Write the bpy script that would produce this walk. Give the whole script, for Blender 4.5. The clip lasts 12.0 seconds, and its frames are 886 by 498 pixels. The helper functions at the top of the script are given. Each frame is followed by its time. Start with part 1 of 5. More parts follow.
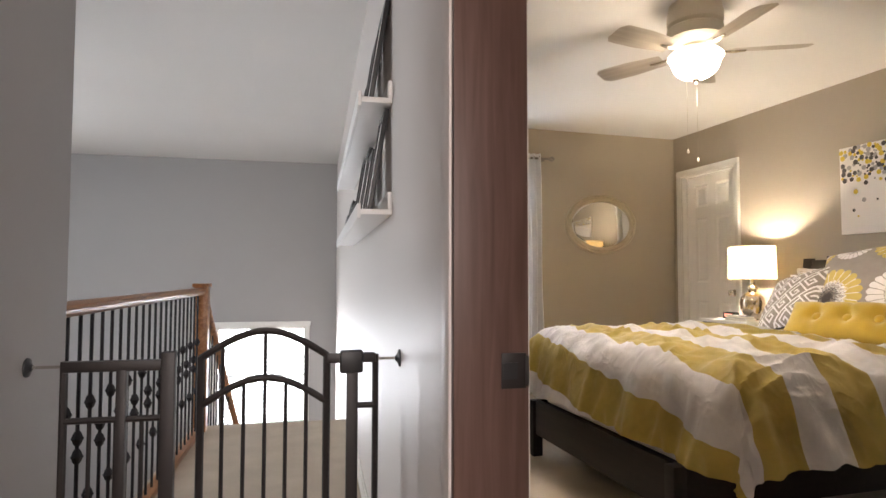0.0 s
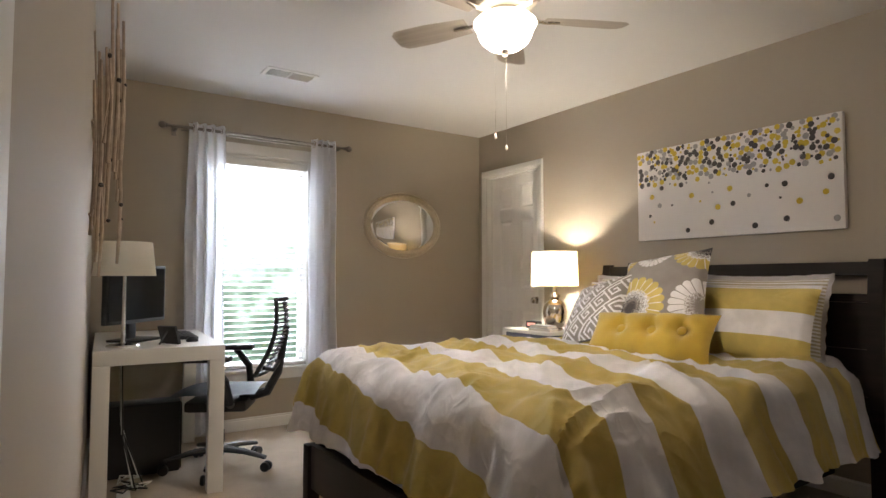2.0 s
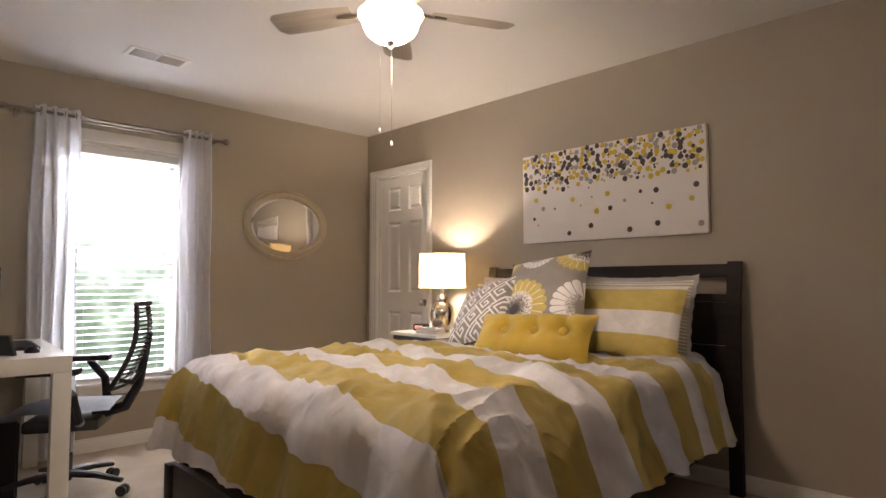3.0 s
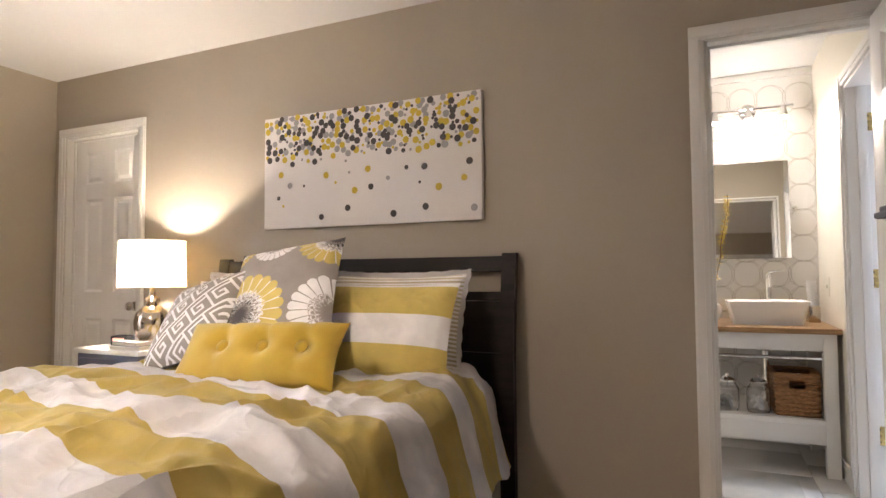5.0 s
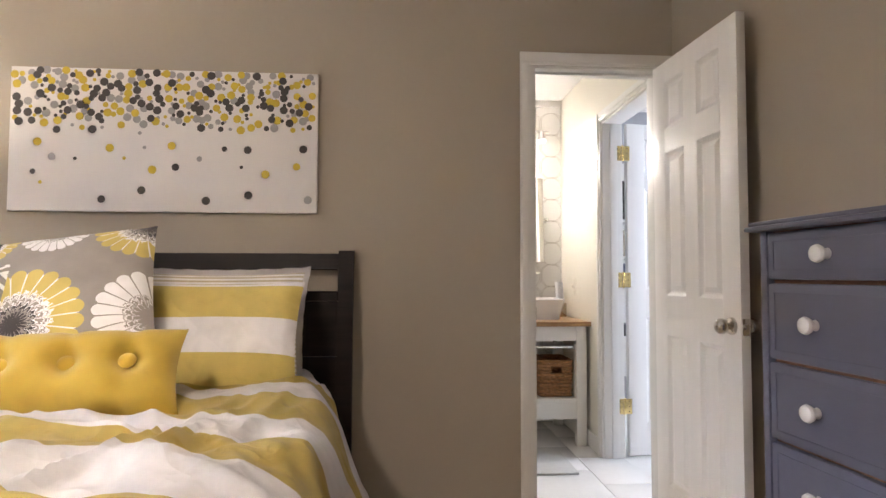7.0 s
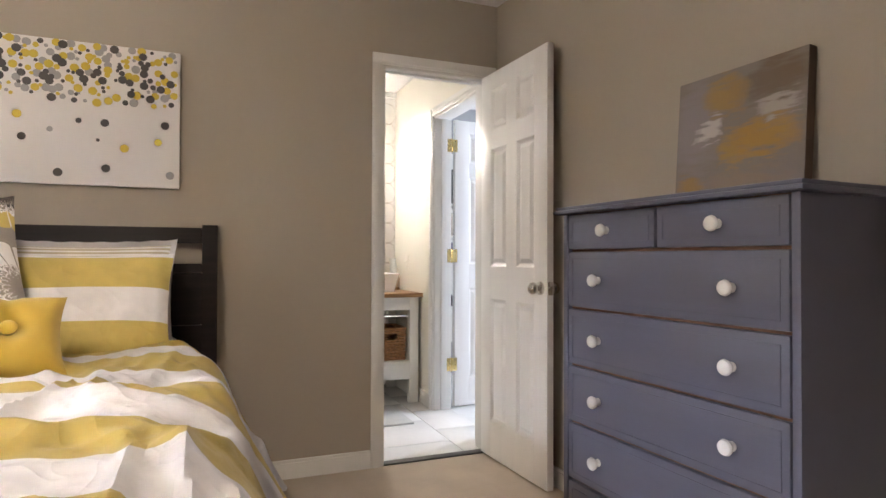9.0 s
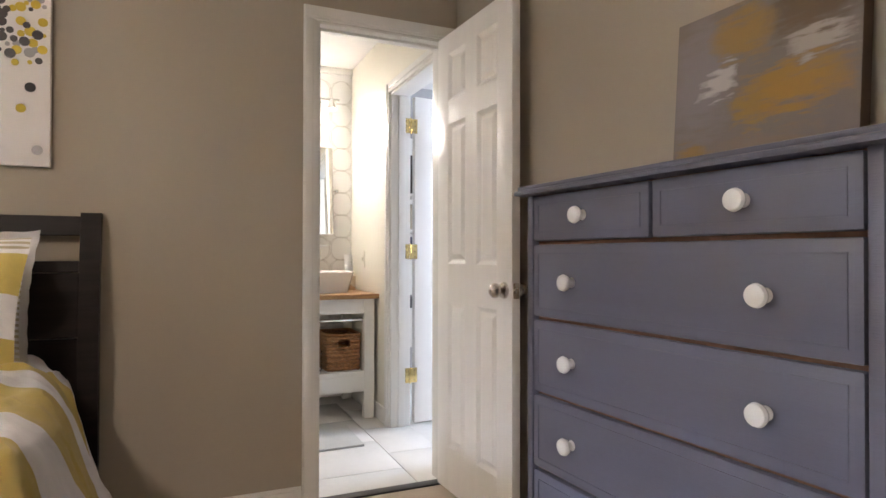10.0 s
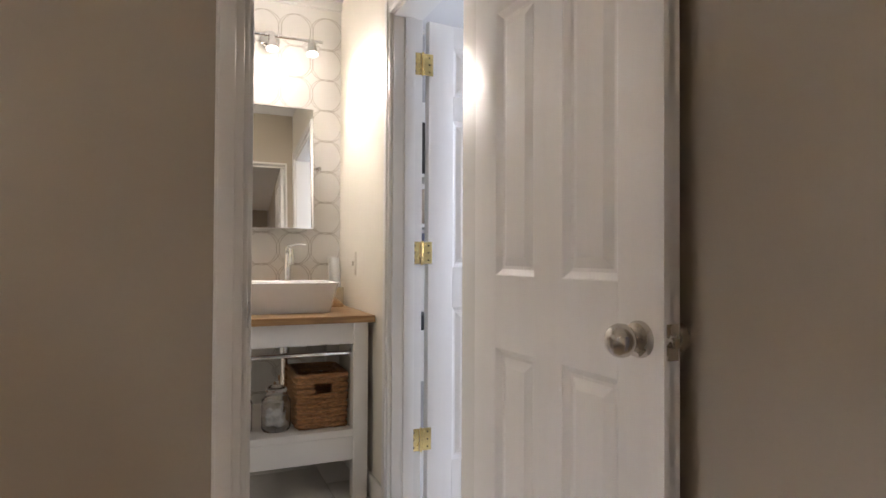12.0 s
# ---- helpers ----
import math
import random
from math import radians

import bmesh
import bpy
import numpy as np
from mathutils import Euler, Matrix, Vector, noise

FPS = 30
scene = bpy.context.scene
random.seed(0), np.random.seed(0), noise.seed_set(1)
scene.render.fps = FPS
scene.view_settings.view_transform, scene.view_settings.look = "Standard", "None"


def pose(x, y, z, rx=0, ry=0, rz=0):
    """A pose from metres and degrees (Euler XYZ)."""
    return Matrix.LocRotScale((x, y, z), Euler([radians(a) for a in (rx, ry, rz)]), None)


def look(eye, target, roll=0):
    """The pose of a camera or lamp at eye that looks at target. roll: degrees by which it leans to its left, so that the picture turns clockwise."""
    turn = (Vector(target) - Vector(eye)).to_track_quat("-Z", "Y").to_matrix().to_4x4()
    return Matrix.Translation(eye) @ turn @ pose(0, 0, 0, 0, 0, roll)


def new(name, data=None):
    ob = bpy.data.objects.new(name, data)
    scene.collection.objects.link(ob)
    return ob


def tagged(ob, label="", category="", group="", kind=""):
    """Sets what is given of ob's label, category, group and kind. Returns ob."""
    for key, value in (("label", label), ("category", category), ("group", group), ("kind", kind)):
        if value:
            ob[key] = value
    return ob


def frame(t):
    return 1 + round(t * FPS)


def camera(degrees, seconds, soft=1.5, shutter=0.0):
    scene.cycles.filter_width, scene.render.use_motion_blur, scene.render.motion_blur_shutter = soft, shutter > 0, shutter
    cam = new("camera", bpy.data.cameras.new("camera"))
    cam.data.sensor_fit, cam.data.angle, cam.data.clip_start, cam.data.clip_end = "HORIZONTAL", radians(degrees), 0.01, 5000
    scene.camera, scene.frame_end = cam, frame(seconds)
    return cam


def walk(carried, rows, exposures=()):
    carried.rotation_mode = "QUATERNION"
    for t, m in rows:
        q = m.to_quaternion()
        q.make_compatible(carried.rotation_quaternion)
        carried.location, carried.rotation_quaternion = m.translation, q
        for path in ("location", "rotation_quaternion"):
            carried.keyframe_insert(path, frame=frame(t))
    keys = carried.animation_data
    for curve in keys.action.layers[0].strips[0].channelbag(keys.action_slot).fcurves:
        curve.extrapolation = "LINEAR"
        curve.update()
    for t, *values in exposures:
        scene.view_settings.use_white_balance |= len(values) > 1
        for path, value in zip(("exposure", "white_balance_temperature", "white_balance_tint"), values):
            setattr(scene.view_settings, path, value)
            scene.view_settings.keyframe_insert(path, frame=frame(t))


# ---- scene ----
cam = camera(73.5, 12.0)
PATH = [
    (0, (-0.076, -0.034, 1.062), (0.482, 1.885, 1.154), 0.1),
    (0.5, (0.049, 0.134, 1.078), (0.765, 1.999, 1.172), 0.0),
    (1, (0.177, 0.301, 1.087), (1.055, 2.096, 1.184), 0.1),
    (1.5, (0.272, 0.448, 1.098), (1.312, 2.154, 1.198), -0.0),
    (2, (0.385, 0.563, 1.099), (1.504, 2.218, 1.2), -0.0),
    (2.5, (0.432, 0.614, 1.091), (1.667, 2.183, 1.202), -0.0),
    (3, (0.478, 0.622, 1.088), (1.877, 2.047, 1.201), -0.1),
    (3.5, (0.593, 0.622, 1.077), (2.131, 1.896, 1.187), -0.3),
    (3.7, (0.64, 0.62, 1.070), (2.215, 1.84, 1.183), -0.3),
    (5.3, (1.302, 1.062, 1.108), (3.165, 1.783, 1.196), -0.3),
    (5.5, (1.331, 1.117, 1.114), (3.216, 1.778, 1.203), -0.2),
    (6, (1.385, 1.301, 1.101), (3.334, 1.737, 1.199), -0.0),
    (6.5, (1.335, 1.419, 1.097), (3.329, 1.545, 1.194), 0.1),
    (8.3, (0.844, 1.83, 1.054), (2.75, 1.225, 1.114), 0.3),
    (8.5, (0.83, 1.837, 1.048), (2.718, 1.178, 1.102), 0.3),
    (9, (0.885, 1.795, 1.053), (2.742, 1.052, 1.084), 0.2),
    (9.5, (1.073, 1.64, 1.047), (2.915, 0.862, 1.069), 0.2),
    (10, (1.297, 1.468, 1.048), (3.131, 0.67, 1.069), 0.1),
    (10.5, (1.552, 1.339, 1.059), (3.381, 0.529, 1.077), 0.0),
    (11, (1.86, 1.196, 1.046), (3.69, 0.388, 1.07), 0.2),
    (11.5, (2.162, 1.106, 1.045), (3.999, 0.314, 1.071), 0.2),
    (12, (2.456, 1.058, 1.05), (4.299, 0.281, 1.08), 0.3),
]
# exposure along the walk: the camera dims as it faces the window, then opens up
EXPOSURES = [(0.0, 0.3, 6700, 14), (0.8, 0.15, 6600, 14), (1.5, 0.0, 6200, 13), (2.5, -0.15, 6300, 14), (3.5, 0.02, 7000, 27), (3.7, 0.05, 6900, 25), (5.3, 0.5, 6200, 18), (6.7, 0.55, 6100, 17), (8.3, 0.6, 6100, 15), (9.5, 0.6, 6100, 15), (11.0, 0.4, 6300, 17), (12.0, 0.05, 6300, 18)]
walk(cam, [(t, look(eye, target, roll)) for t, eye, target, roll in PATH], EXPOSURES)

# ---- world and lights ----
world = bpy.data.worlds.new("sky")
scene.world = world
world.use_nodes = True
wn = world.node_tree
sky = wn.nodes.new("ShaderNodeTexSky")
sky.sky_type, sky.sun_disc, sky.sun_elevation, sky.sun_rotation = "NISHITA", False, radians(42), radians(200)
wn.nodes["Background"].inputs[1].default_value = 0.12
wn.links.new(sky.outputs[0], wn.nodes["Background"].inputs[0])


def lamp(name, kind, m, power, colour, size=0.1, size_y=None, spread=None):
    d = bpy.data.lights.new(name, kind)
    d.energy, d.color = power, colour
    if kind == "AREA":
        d.shape, d.size, d.size_y = "RECTANGLE", size, size_y or size
        if spread:
            d.spread = radians(spread)
    elif kind == "SUN":
        d.angle = radians(size)
    else:
        d.shadow_soft_size = size
    ob = new(name, d)
    ob.matrix_basis = m
    return ob


WARM, DAY, COOL = (1.0, 0.87, 0.66), (0.86, 0.93, 1.0), (0.75, 0.86, 1.0)
HALL_BACK = look((-0.42, -1.78, 1.5), (0.1, 1.0, 1.1))
lamp("sun", "SUN", look((0, 9, 8), (0, 0, 0)), 1.0, (1.0, 0.97, 0.92), 12)
lamp("bedroom_window_light", "AREA", look((1.95, 6.5, 2.75), (1.75, 4.2, 1.0)), 2500, DAY, 2.0, 1.1)
lamp("stair_window_light", "AREA", look((-0.17, 7.5, -0.13), (-0.3, 0, 0.2)), 110, DAY, 1.0, 1.1)
# added area lamp for a foyer window assumed out of view
lamp("unseen_foyer_fill", "AREA", look((-4.2, 4.5, 1.3), (0.2, 3.2, 1.3)), 108, DAY, 2.4, 1.8)
# added fill behind the camera that brightens the jamb; no window is known there
lamp("added_hall_fill", "AREA", HALL_BACK, 36, (1.0, 0.90, 0.85), 0.8, 1.2)
# added cool lamp gives the washroom its bluish light; its window is assumed, unseen
lamp("unseen_washroom_fill", "AREA", look((4.6, -1.72, 1.45), (4.6, 0, 1.2)), 45, COOL, 0.9, 1.1)
lamp("fan_bulb", "POINT", pose(1.978, 2.451, 2.005), 12, (1.0, 0.86, 0.68), 0.09)
# most of the bowl's light goes down on the bed
down = lamp("fan_bowl_light", "SPOT", pose(1.978, 2.451, 2.03), 47, (1.0, 0.86, 0.68), 0.09)
down.data.spot_size, down.data.spot_blend = radians(152), 1.0
lamp("table_lamp_bulb", "POINT", pose(3.55, 3.76, 1.17), 42, WARM, 0.035)
for k in range(3):
    # the heads throw their light down and out into the room
    vb = lamp("vanity_bulb", "SPOT", look((5.44, 0.50 + 0.2 * k, 2.06), (4.7, 0.62 + 0.2 * k, 1.0)), 18, (1.0, 0.92, 0.78), 0.05)
    vb.data.spot_size, vb.data.spot_blend = radians(175), 1.0

lamp("vanity_glow", "POINT", pose(5.42, 0.70, 2.07), 5, (1.0, 0.92, 0.78), 0.06)

# ---- materials ----


def mat(name, colour, rough=0.5, metal=0.0, var=0.08, scale=6.0, bump=0.0, bscale=250.0, stretch=(1, 1, 1), rough_var=0.08):
    """Principled surface: two scales of colour variation, fine relief and uneven gloss."""
    m = bpy.data.materials.new(name)
    m.use_nodes = True
    nt = m.node_tree
    b = nt.nodes["Principled BSDF"]
    b.inputs["Metallic"].default_value = metal
    tc = nt.nodes.new("ShaderNodeTexCoord")
    mp = nt.nodes.new("ShaderNodeMapping")
    mp.inputs["Scale"].default_value = stretch
    nt.links.new(tc.outputs["Object"], mp.inputs["Vector"])
    n1 = nt.nodes.new("ShaderNodeTexNoise")
    n1.inputs["Scale"].default_value, n1.inputs["Detail"].default_value = scale, 6
    n2 = nt.nodes.new("ShaderNodeTexNoise")
    n2.inputs["Scale"].default_value, n2.inputs["Detail"].default_value = bscale, 3
    for n in (n1, n2):
        nt.links.new(mp.outputs[0], n.inputs["Vector"])
    mixf = nt.nodes.new("ShaderNodeMath")
    mixf.operation = "MULTIPLY_ADD"
    nt.links.new(n2.outputs[0], mixf.inputs[0])
    mixf.inputs[1].default_value = 0.35
    nt.links.new(n1.outputs[0], mixf.inputs[2])
    mr = nt.nodes.new("ShaderNodeMapRange")
    for i, v in ((1, 0.35), (2, 1.0), (3, 1 - var), (4, 1 + var)):
        mr.inputs[i].default_value = v
    nt.links.new(mixf.outputs[0], mr.inputs[0])
    mul = nt.nodes.new("ShaderNodeVectorMath")
    mul.operation = "SCALE"
    mul.inputs[0].default_value = colour
    nt.links.new(mr.outputs[0], mul.inputs["Scale"])
    nt.links.new(mul.outputs[0], b.inputs["Base Color"])
    r = nt.nodes.new("ShaderNodeMapRange")
    r.inputs[3].default_value, r.inputs[4].default_value = max(0.02, rough - rough_var), min(1, rough + rough_var)
    nt.links.new(n1.outputs[0], r.inputs[0])
    nt.links.new(r.outputs[0], b.inputs["Roughness"])
    if bump:
        bp = nt.nodes.new("ShaderNodeBump")
        bp.inputs["Strength"].default_value, bp.inputs["Distance"].default_value = bump, 0.004
        nt.links.new(n2.outputs[0], bp.inputs["Height"])
        nt.links.new(bp.outputs[0], b.inputs["Normal"])
    return m


def node(nt, kind, *links, **values):
    """A node with sockets linked in order; values are set as attributes."""
    n = nt.nodes.new(kind)
    if "operation" in values:
        n.operation = values["operation"]
    for i, s in enumerate(links):
        if s is None:
            continue
        if isinstance(s, (int, float, tuple)):
            n.inputs[i].default_value = s
        else:
            nt.links.new(s, n.inputs[i])
    return n


def fmath(nt, op, *a):
    return node(nt, "ShaderNodeMath", *a, operation=op).outputs[0]


def ramp(nt, fac, stops, hard=True):
    r = nt.nodes.new("ShaderNodeValToRGB")
    r.color_ramp.interpolation = "CONSTANT" if hard else "LINEAR"
    while len(r.color_ramp.elements) < len(stops):
        r.color_ramp.elements.new(1.0)
    for e, (p, c) in zip(r.color_ramp.elements, stops):
        e.position, e.color = p, (*c, 1)
    nt.links.new(fac, r.inputs[0])
    return r.outputs[0]


def cloth(name, paint, rough=0.9, weave=700, sheen=0.2, wrinkle=0.0):
    """Woven cloth whose colour comes from paint(nt, x, y) over local or unwrapped coordinates."""
    m = bpy.data.materials.new(name)
    m.use_nodes = True
    nt = m.node_tree
    b = nt.nodes["Principled BSDF"]
    tc = nt.nodes.new("ShaderNodeTexCoord")
    sp = node(nt, "ShaderNodeSeparateXYZ", tc.outputs["UV"])
    col = paint(nt, sp.outputs[0], sp.outputs[1], tc.outputs["UV"])
    n = node(nt, "ShaderNodeTexNoise", tc.outputs["UV"])
    n.inputs["Scale"].default_value, n.inputs["Detail"].default_value = 9, 8
    k = node(nt, "ShaderNodeMapRange", n.outputs[0], 0.3, 0.7, 0.88, 1.08)
    sc = nt.nodes.new("ShaderNodeVectorMath")
    sc.operation = "SCALE"
    nt.links.new(col, sc.inputs[0])
    nt.links.new(k.outputs[0], sc.inputs["Scale"])
    nt.links.new(sc.outputs[0], b.inputs["Base Color"])
    b.inputs["Roughness"].default_value = rough
    b.inputs["Sheen Weight"].default_value = sheen
    w = node(nt, "ShaderNodeTexNoise", tc.outputs["UV"])
    w.inputs["Scale"].default_value = weave
    bp = node(nt, "ShaderNodeBump", None, None, None)
    bp.inputs["Strength"].default_value, bp.inputs["Distance"].default_value = 0.25, 0.002
    nt.links.new(w.outputs[0], bp.inputs["Height"])
    nt.links.new(bp.outputs[0], b.inputs["Normal"])
    if wrinkle:
        # soft crumple: thin crests at two sizes
        total = None
        for size, gain in ((5.0, 1.0), (13.0, 0.4)):
            c = node(nt, "ShaderNodeTexNoise", tc.outputs["UV"])
            c.inputs["Scale"].default_value, c.inputs["Detail"].default_value, c.inputs["Distortion"].default_value = size, 0.6, 0.6
            r = fmath(nt, "MULTIPLY", fmath(nt, "ABSOLUTE", fmath(nt, "SUBTRACT", c.outputs[0], 0.5)), -gain)
            total = r if total is None else fmath(nt, "ADD", total, r)
        cr = nt.nodes.new("ShaderNodeBump")
        cr.inputs["Strength"].default_value, cr.inputs["Distance"].default_value = 0.8, wrinkle
        nt.links.new(total, cr.inputs["Height"])
        nt.links.new(cr.outputs[0], bp.inputs["Normal"])
    return m


YEL, CREAM, GREY, INK = (0.63, 0.485, 0.13), (0.90, 0.87, 0.87), (0.33, 0.29, 0.26), (0.055, 0.045, 0.045)


def stripes(width, offset=0.0, a=YEL, c=CREAM, axis=0):
    def paint(nt, x, y, uv):
        s = (x, y)[axis]
        f = fmath(nt, "FRACT", fmath(nt, "DIVIDE", fmath(nt, "ADD", s, 50 * 2 * width + offset), 2 * width))
        return ramp(nt, f, [(0.0, c), (0.5, a)])
    return paint


def key_pattern(nt, x, y, uv):
    """Stepped key fret in white lines on grey, set on the diagonal."""
    a = fmath(nt, "MULTIPLY", fmath(nt, "ADD", x, y), 6.2)
    c = fmath(nt, "MULTIPLY", fmath(nt, "SUBTRACT", x, y), 6.2)
    row = fmath(nt, "FLOOR", c)
    u = fmath(nt, "FRACT", fmath(nt, "ADD", a, fmath(nt, "MULTIPLY", row, 0.5)))
    v = fmath(nt, "FRACT", c)

    def bar(u0, u1, v0, v1):
        inside = [fmath(nt, "GREATER_THAN", u, u0), fmath(nt, "LESS_THAN", u, u1), fmath(nt, "GREATER_THAN", v, v0), fmath(nt, "LESS_THAN", v, v1)]
        out = inside[0]
        for k in inside[1:]:
            out = fmath(nt, "MULTIPLY", out, k)
        return out
    w = 0.10
    total = None
    for b4 in ((0, 1, 0, w), (0, w, 0, 1), (0.25, 1, 0.22, 0.22 + w), (0.25, 0.25 + w, 0.22, 0.78), (0.25, 0.75, 0.70, 0.70 + w), (0.65, 0.65 + w, 0.48, 0.80), (0.48, 0.75, 0.46, 0.46 + w)):
        k = bar(*b4)
        total = k if total is None else fmath(nt, "MAXIMUM", total, k)
    return ramp(nt, total, [(0.0, GREY), (0.5, CREAM)])


def flowers(nt, x, y, uv):
    """Large yellow and white daisies with veined petals on taupe."""
    base = node(nt, "ShaderNodeRGB")
    base.outputs[0].default_value = (*GREY, 1)
    col = base.outputs[0]
    for cx, cy, r, petal, vein in ((-0.06, 0.285, 0.115, CREAM, GREY), (-0.27, 0.27, 0.10, YEL, CREAM), (0.265, -0.14, 0.185, CREAM, GREY), (0.225, 0.27, 0.165, YEL, CREAM),
                                   (-0.15, -0.12, 0.215, YEL, CREAM), (0.06, -0.30, 0.10, CREAM, GREY)):
        dx, dy = fmath(nt, "SUBTRACT", x, cx), fmath(nt, "SUBTRACT", y, cy)
        dist = fmath(nt, "SQRT", fmath(nt, "ADD", fmath(nt, "MULTIPLY", dx, dx), fmath(nt, "MULTIPLY", dy, dy)))
        ang = fmath(nt, "ARCTAN2", dy, dx)
        lobes = fmath(nt, "ABSOLUTE", fmath(nt, "SINE", fmath(nt, "MULTIPLY", ang, 11.0)))
        d = fmath(nt, "SUBTRACT", fmath(nt, "DIVIDE", dist, r), fmath(nt, "MULTIPLY", fmath(nt, "SQRT", lobes), 0.13))
        heart = node(nt, "ShaderNodeTexNoise", uv)
        heart.inputs["Scale"].default_value = 90
        speck = fmath(nt, "ADD", d, fmath(nt, "MULTIPLY", fmath(nt, "SUBTRACT", heart.outputs[0], 0.5), 0.22))
        seed = INK if petal is YEL else GREY
        core = ramp(nt, speck, [(0.0, seed), (0.10, GREY), (0.16, seed), (0.22, CREAM), (0.25, GREY), (0.32, CREAM), (0.36, GREY), (0.39, CREAM), (0.44, petal)])
        line = fmath(nt, "MULTIPLY", fmath(nt, "LESS_THAN", lobes, 0.16), fmath(nt, "GREATER_THAN", d, 0.42))
        for fac, top in ((line, None), (fmath(nt, "LESS_THAN", d, 0.87), None)):
            mx = nt.nodes.new("ShaderNodeMixRGB")
            nt.links.new(fac, mx.inputs[0])
            if fac is line:
                nt.links.new(core, mx.inputs[1])
                mx.inputs[2].default_value = (*vein, 1)
                flower = mx.outputs[0]
            else:
                nt.links.new(col, mx.inputs[1])
                nt.links.new(flower, mx.inputs[2])
                col = mx.outputs[0]
    return col


def plain(colour):
    def paint(nt, x, y, uv):
        n = nt.nodes.new("ShaderNodeRGB")
        n.outputs[0].default_value = (*colour, 1)
        return n.outputs[0]
    return paint


def glow(name, colour, strength):
    m = bpy.data.materials.new(name)
    m.use_nodes = True
    b = m.node_tree.nodes["Principled BSDF"]
    b.inputs["Base Color"].default_value = (0.8, 0.78, 0.72, 1)
    b.inputs["Emission Color"].default_value = (*colour, 1)
    b.inputs["Emission Strength"].default_value = strength
    return m


def sheer(name, colour, amount):
    """Thin cloth that lets light through."""
    m = bpy.data.materials.new(name)
    m.use_nodes = True
    nt = m.node_tree
    out = nt.nodes["Material Output"]
    nt.nodes.remove(nt.nodes["Principled BSDF"])
    d, t = nt.nodes.new("ShaderNodeBsdfDiffuse"), nt.nodes.new("ShaderNodeBsdfTranslucent")
    tc = nt.nodes.new("ShaderNodeTexCoord")
    n = node(nt, "ShaderNodeTexNoise", tc.outputs["Object"])
    n.inputs["Scale"].default_value = 400
    k = node(nt, "ShaderNodeMapRange", n.outputs[0], 0.3, 0.7, 0.9, 1.0)
    sc = nt.nodes.new("ShaderNodeVectorMath")
    sc.operation = "SCALE"
    sc.inputs[0].default_value = colour
    nt.links.new(k.outputs[0], sc.inputs["Scale"])
    for s in (d, t):
        nt.links.new(sc.outputs[0], s.inputs[0])
    mx = node(nt, "ShaderNodeMixShader", amount, d.outputs[0], t.outputs[0])
    nt.links.new(mx.outputs[0], out.inputs[0])
    return m


def glass(name, rough=0.02, tint=(1, 1, 1)):
    m = bpy.data.materials.new(name)
    m.use_nodes = True
    b = m.node_tree.nodes["Principled BSDF"]
    b.inputs["Base Color"].default_value = (*tint, 1)
    b.inputs["Roughness"].default_value, b.inputs["Transmission Weight"].default_value, b.inputs["IOR"].default_value = rough, 1.0, 1.45
    return m


def wood(name, dark, light, rough=0.4, axis=2, scale=14, spec=0.3):
    """Grain drawn out along one axis."""
    m = bpy.data.materials.new(name)
    m.use_nodes = True
    nt = m.node_tree
    b = nt.nodes["Principled BSDF"]
    tc = nt.nodes.new("ShaderNodeTexCoord")
    mp = nt.nodes.new("ShaderNodeMapping")
    s = [scale] * 3
    s[axis] = scale * 0.06
    mp.inputs["Scale"].default_value = s
    nt.links.new(tc.outputs["Object"], mp.inputs[0])
    n = node(nt, "ShaderNodeTexNoise", mp.outputs[0])
    n.inputs["Scale"].default_value, n.inputs["Detail"].default_value, n.inputs["Distortion"].default_value = 3.0, 8, 0.6
    c = ramp(nt, n.outputs[0], [(0.3, dark), (0.72, light)], False)
    nt.links.new(c, b.inputs["Base Color"])
    b.inputs["Roughness"].default_value = rough
    b.inputs["Specular IOR Level"].default_value = spec
    bp = nt.nodes.new("ShaderNodeBump")
    bp.inputs["Strength"].default_value, bp.inputs["Distance"].default_value = 0.15, 0.002
    nt.links.new(n.outputs[0], bp.inputs["Height"])
    nt.links.new(bp.outputs[0], b.inputs["Normal"])
    return m


PAINT = mat("taupe_wall_paint", (0.39, 0.334, 0.262), 0.62, var=0.03, scale=1.5, bump=0.12, bscale=420)
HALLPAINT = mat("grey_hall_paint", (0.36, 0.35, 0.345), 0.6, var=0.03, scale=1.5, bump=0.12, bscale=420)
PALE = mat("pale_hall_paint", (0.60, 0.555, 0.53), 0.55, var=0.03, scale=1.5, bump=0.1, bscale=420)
CEIL = mat("ceiling_paint", (0.74, 0.72, 0.70), 0.8, var=0.03, scale=1.2, bump=0.15, bscale=300)
TRIM = mat("white_trim_paint", (0.76, 0.74, 0.70), 0.35, var=0.03, scale=3, bump=0.05, bscale=120)
DOORWHITE = mat("white_door_paint", (0.87, 0.845, 0.81), 0.33, var=0.03, scale=4, bump=0.12, bscale=90, stretch=(6, 6, 0.6))
BATHPAINT = mat("cream_bath_paint", (0.76, 0.72, 0.62), 0.5, var=0.03, scale=2, bump=0.1, bscale=420)
CARPET = mat("beige_carpet", (0.50, 0.42, 0.33), 0.95, var=0.14, scale=5, bump=1.0, bscale=260)
JAMB = wood("brown_wood_jamb", (0.085, 0.046, 0.037), (0.135, 0.078, 0.063), 0.42, 2, 20)
ESPRESSO = wood("espresso_wood", (0.010, 0.007, 0.007), (0.020, 0.013, 0.012), 0.45, 1, 12, 0.2)
OAK = wood("oak_handrail", (0.22, 0.085, 0.03), (0.42, 0.2, 0.08), 0.3, 1, 16)
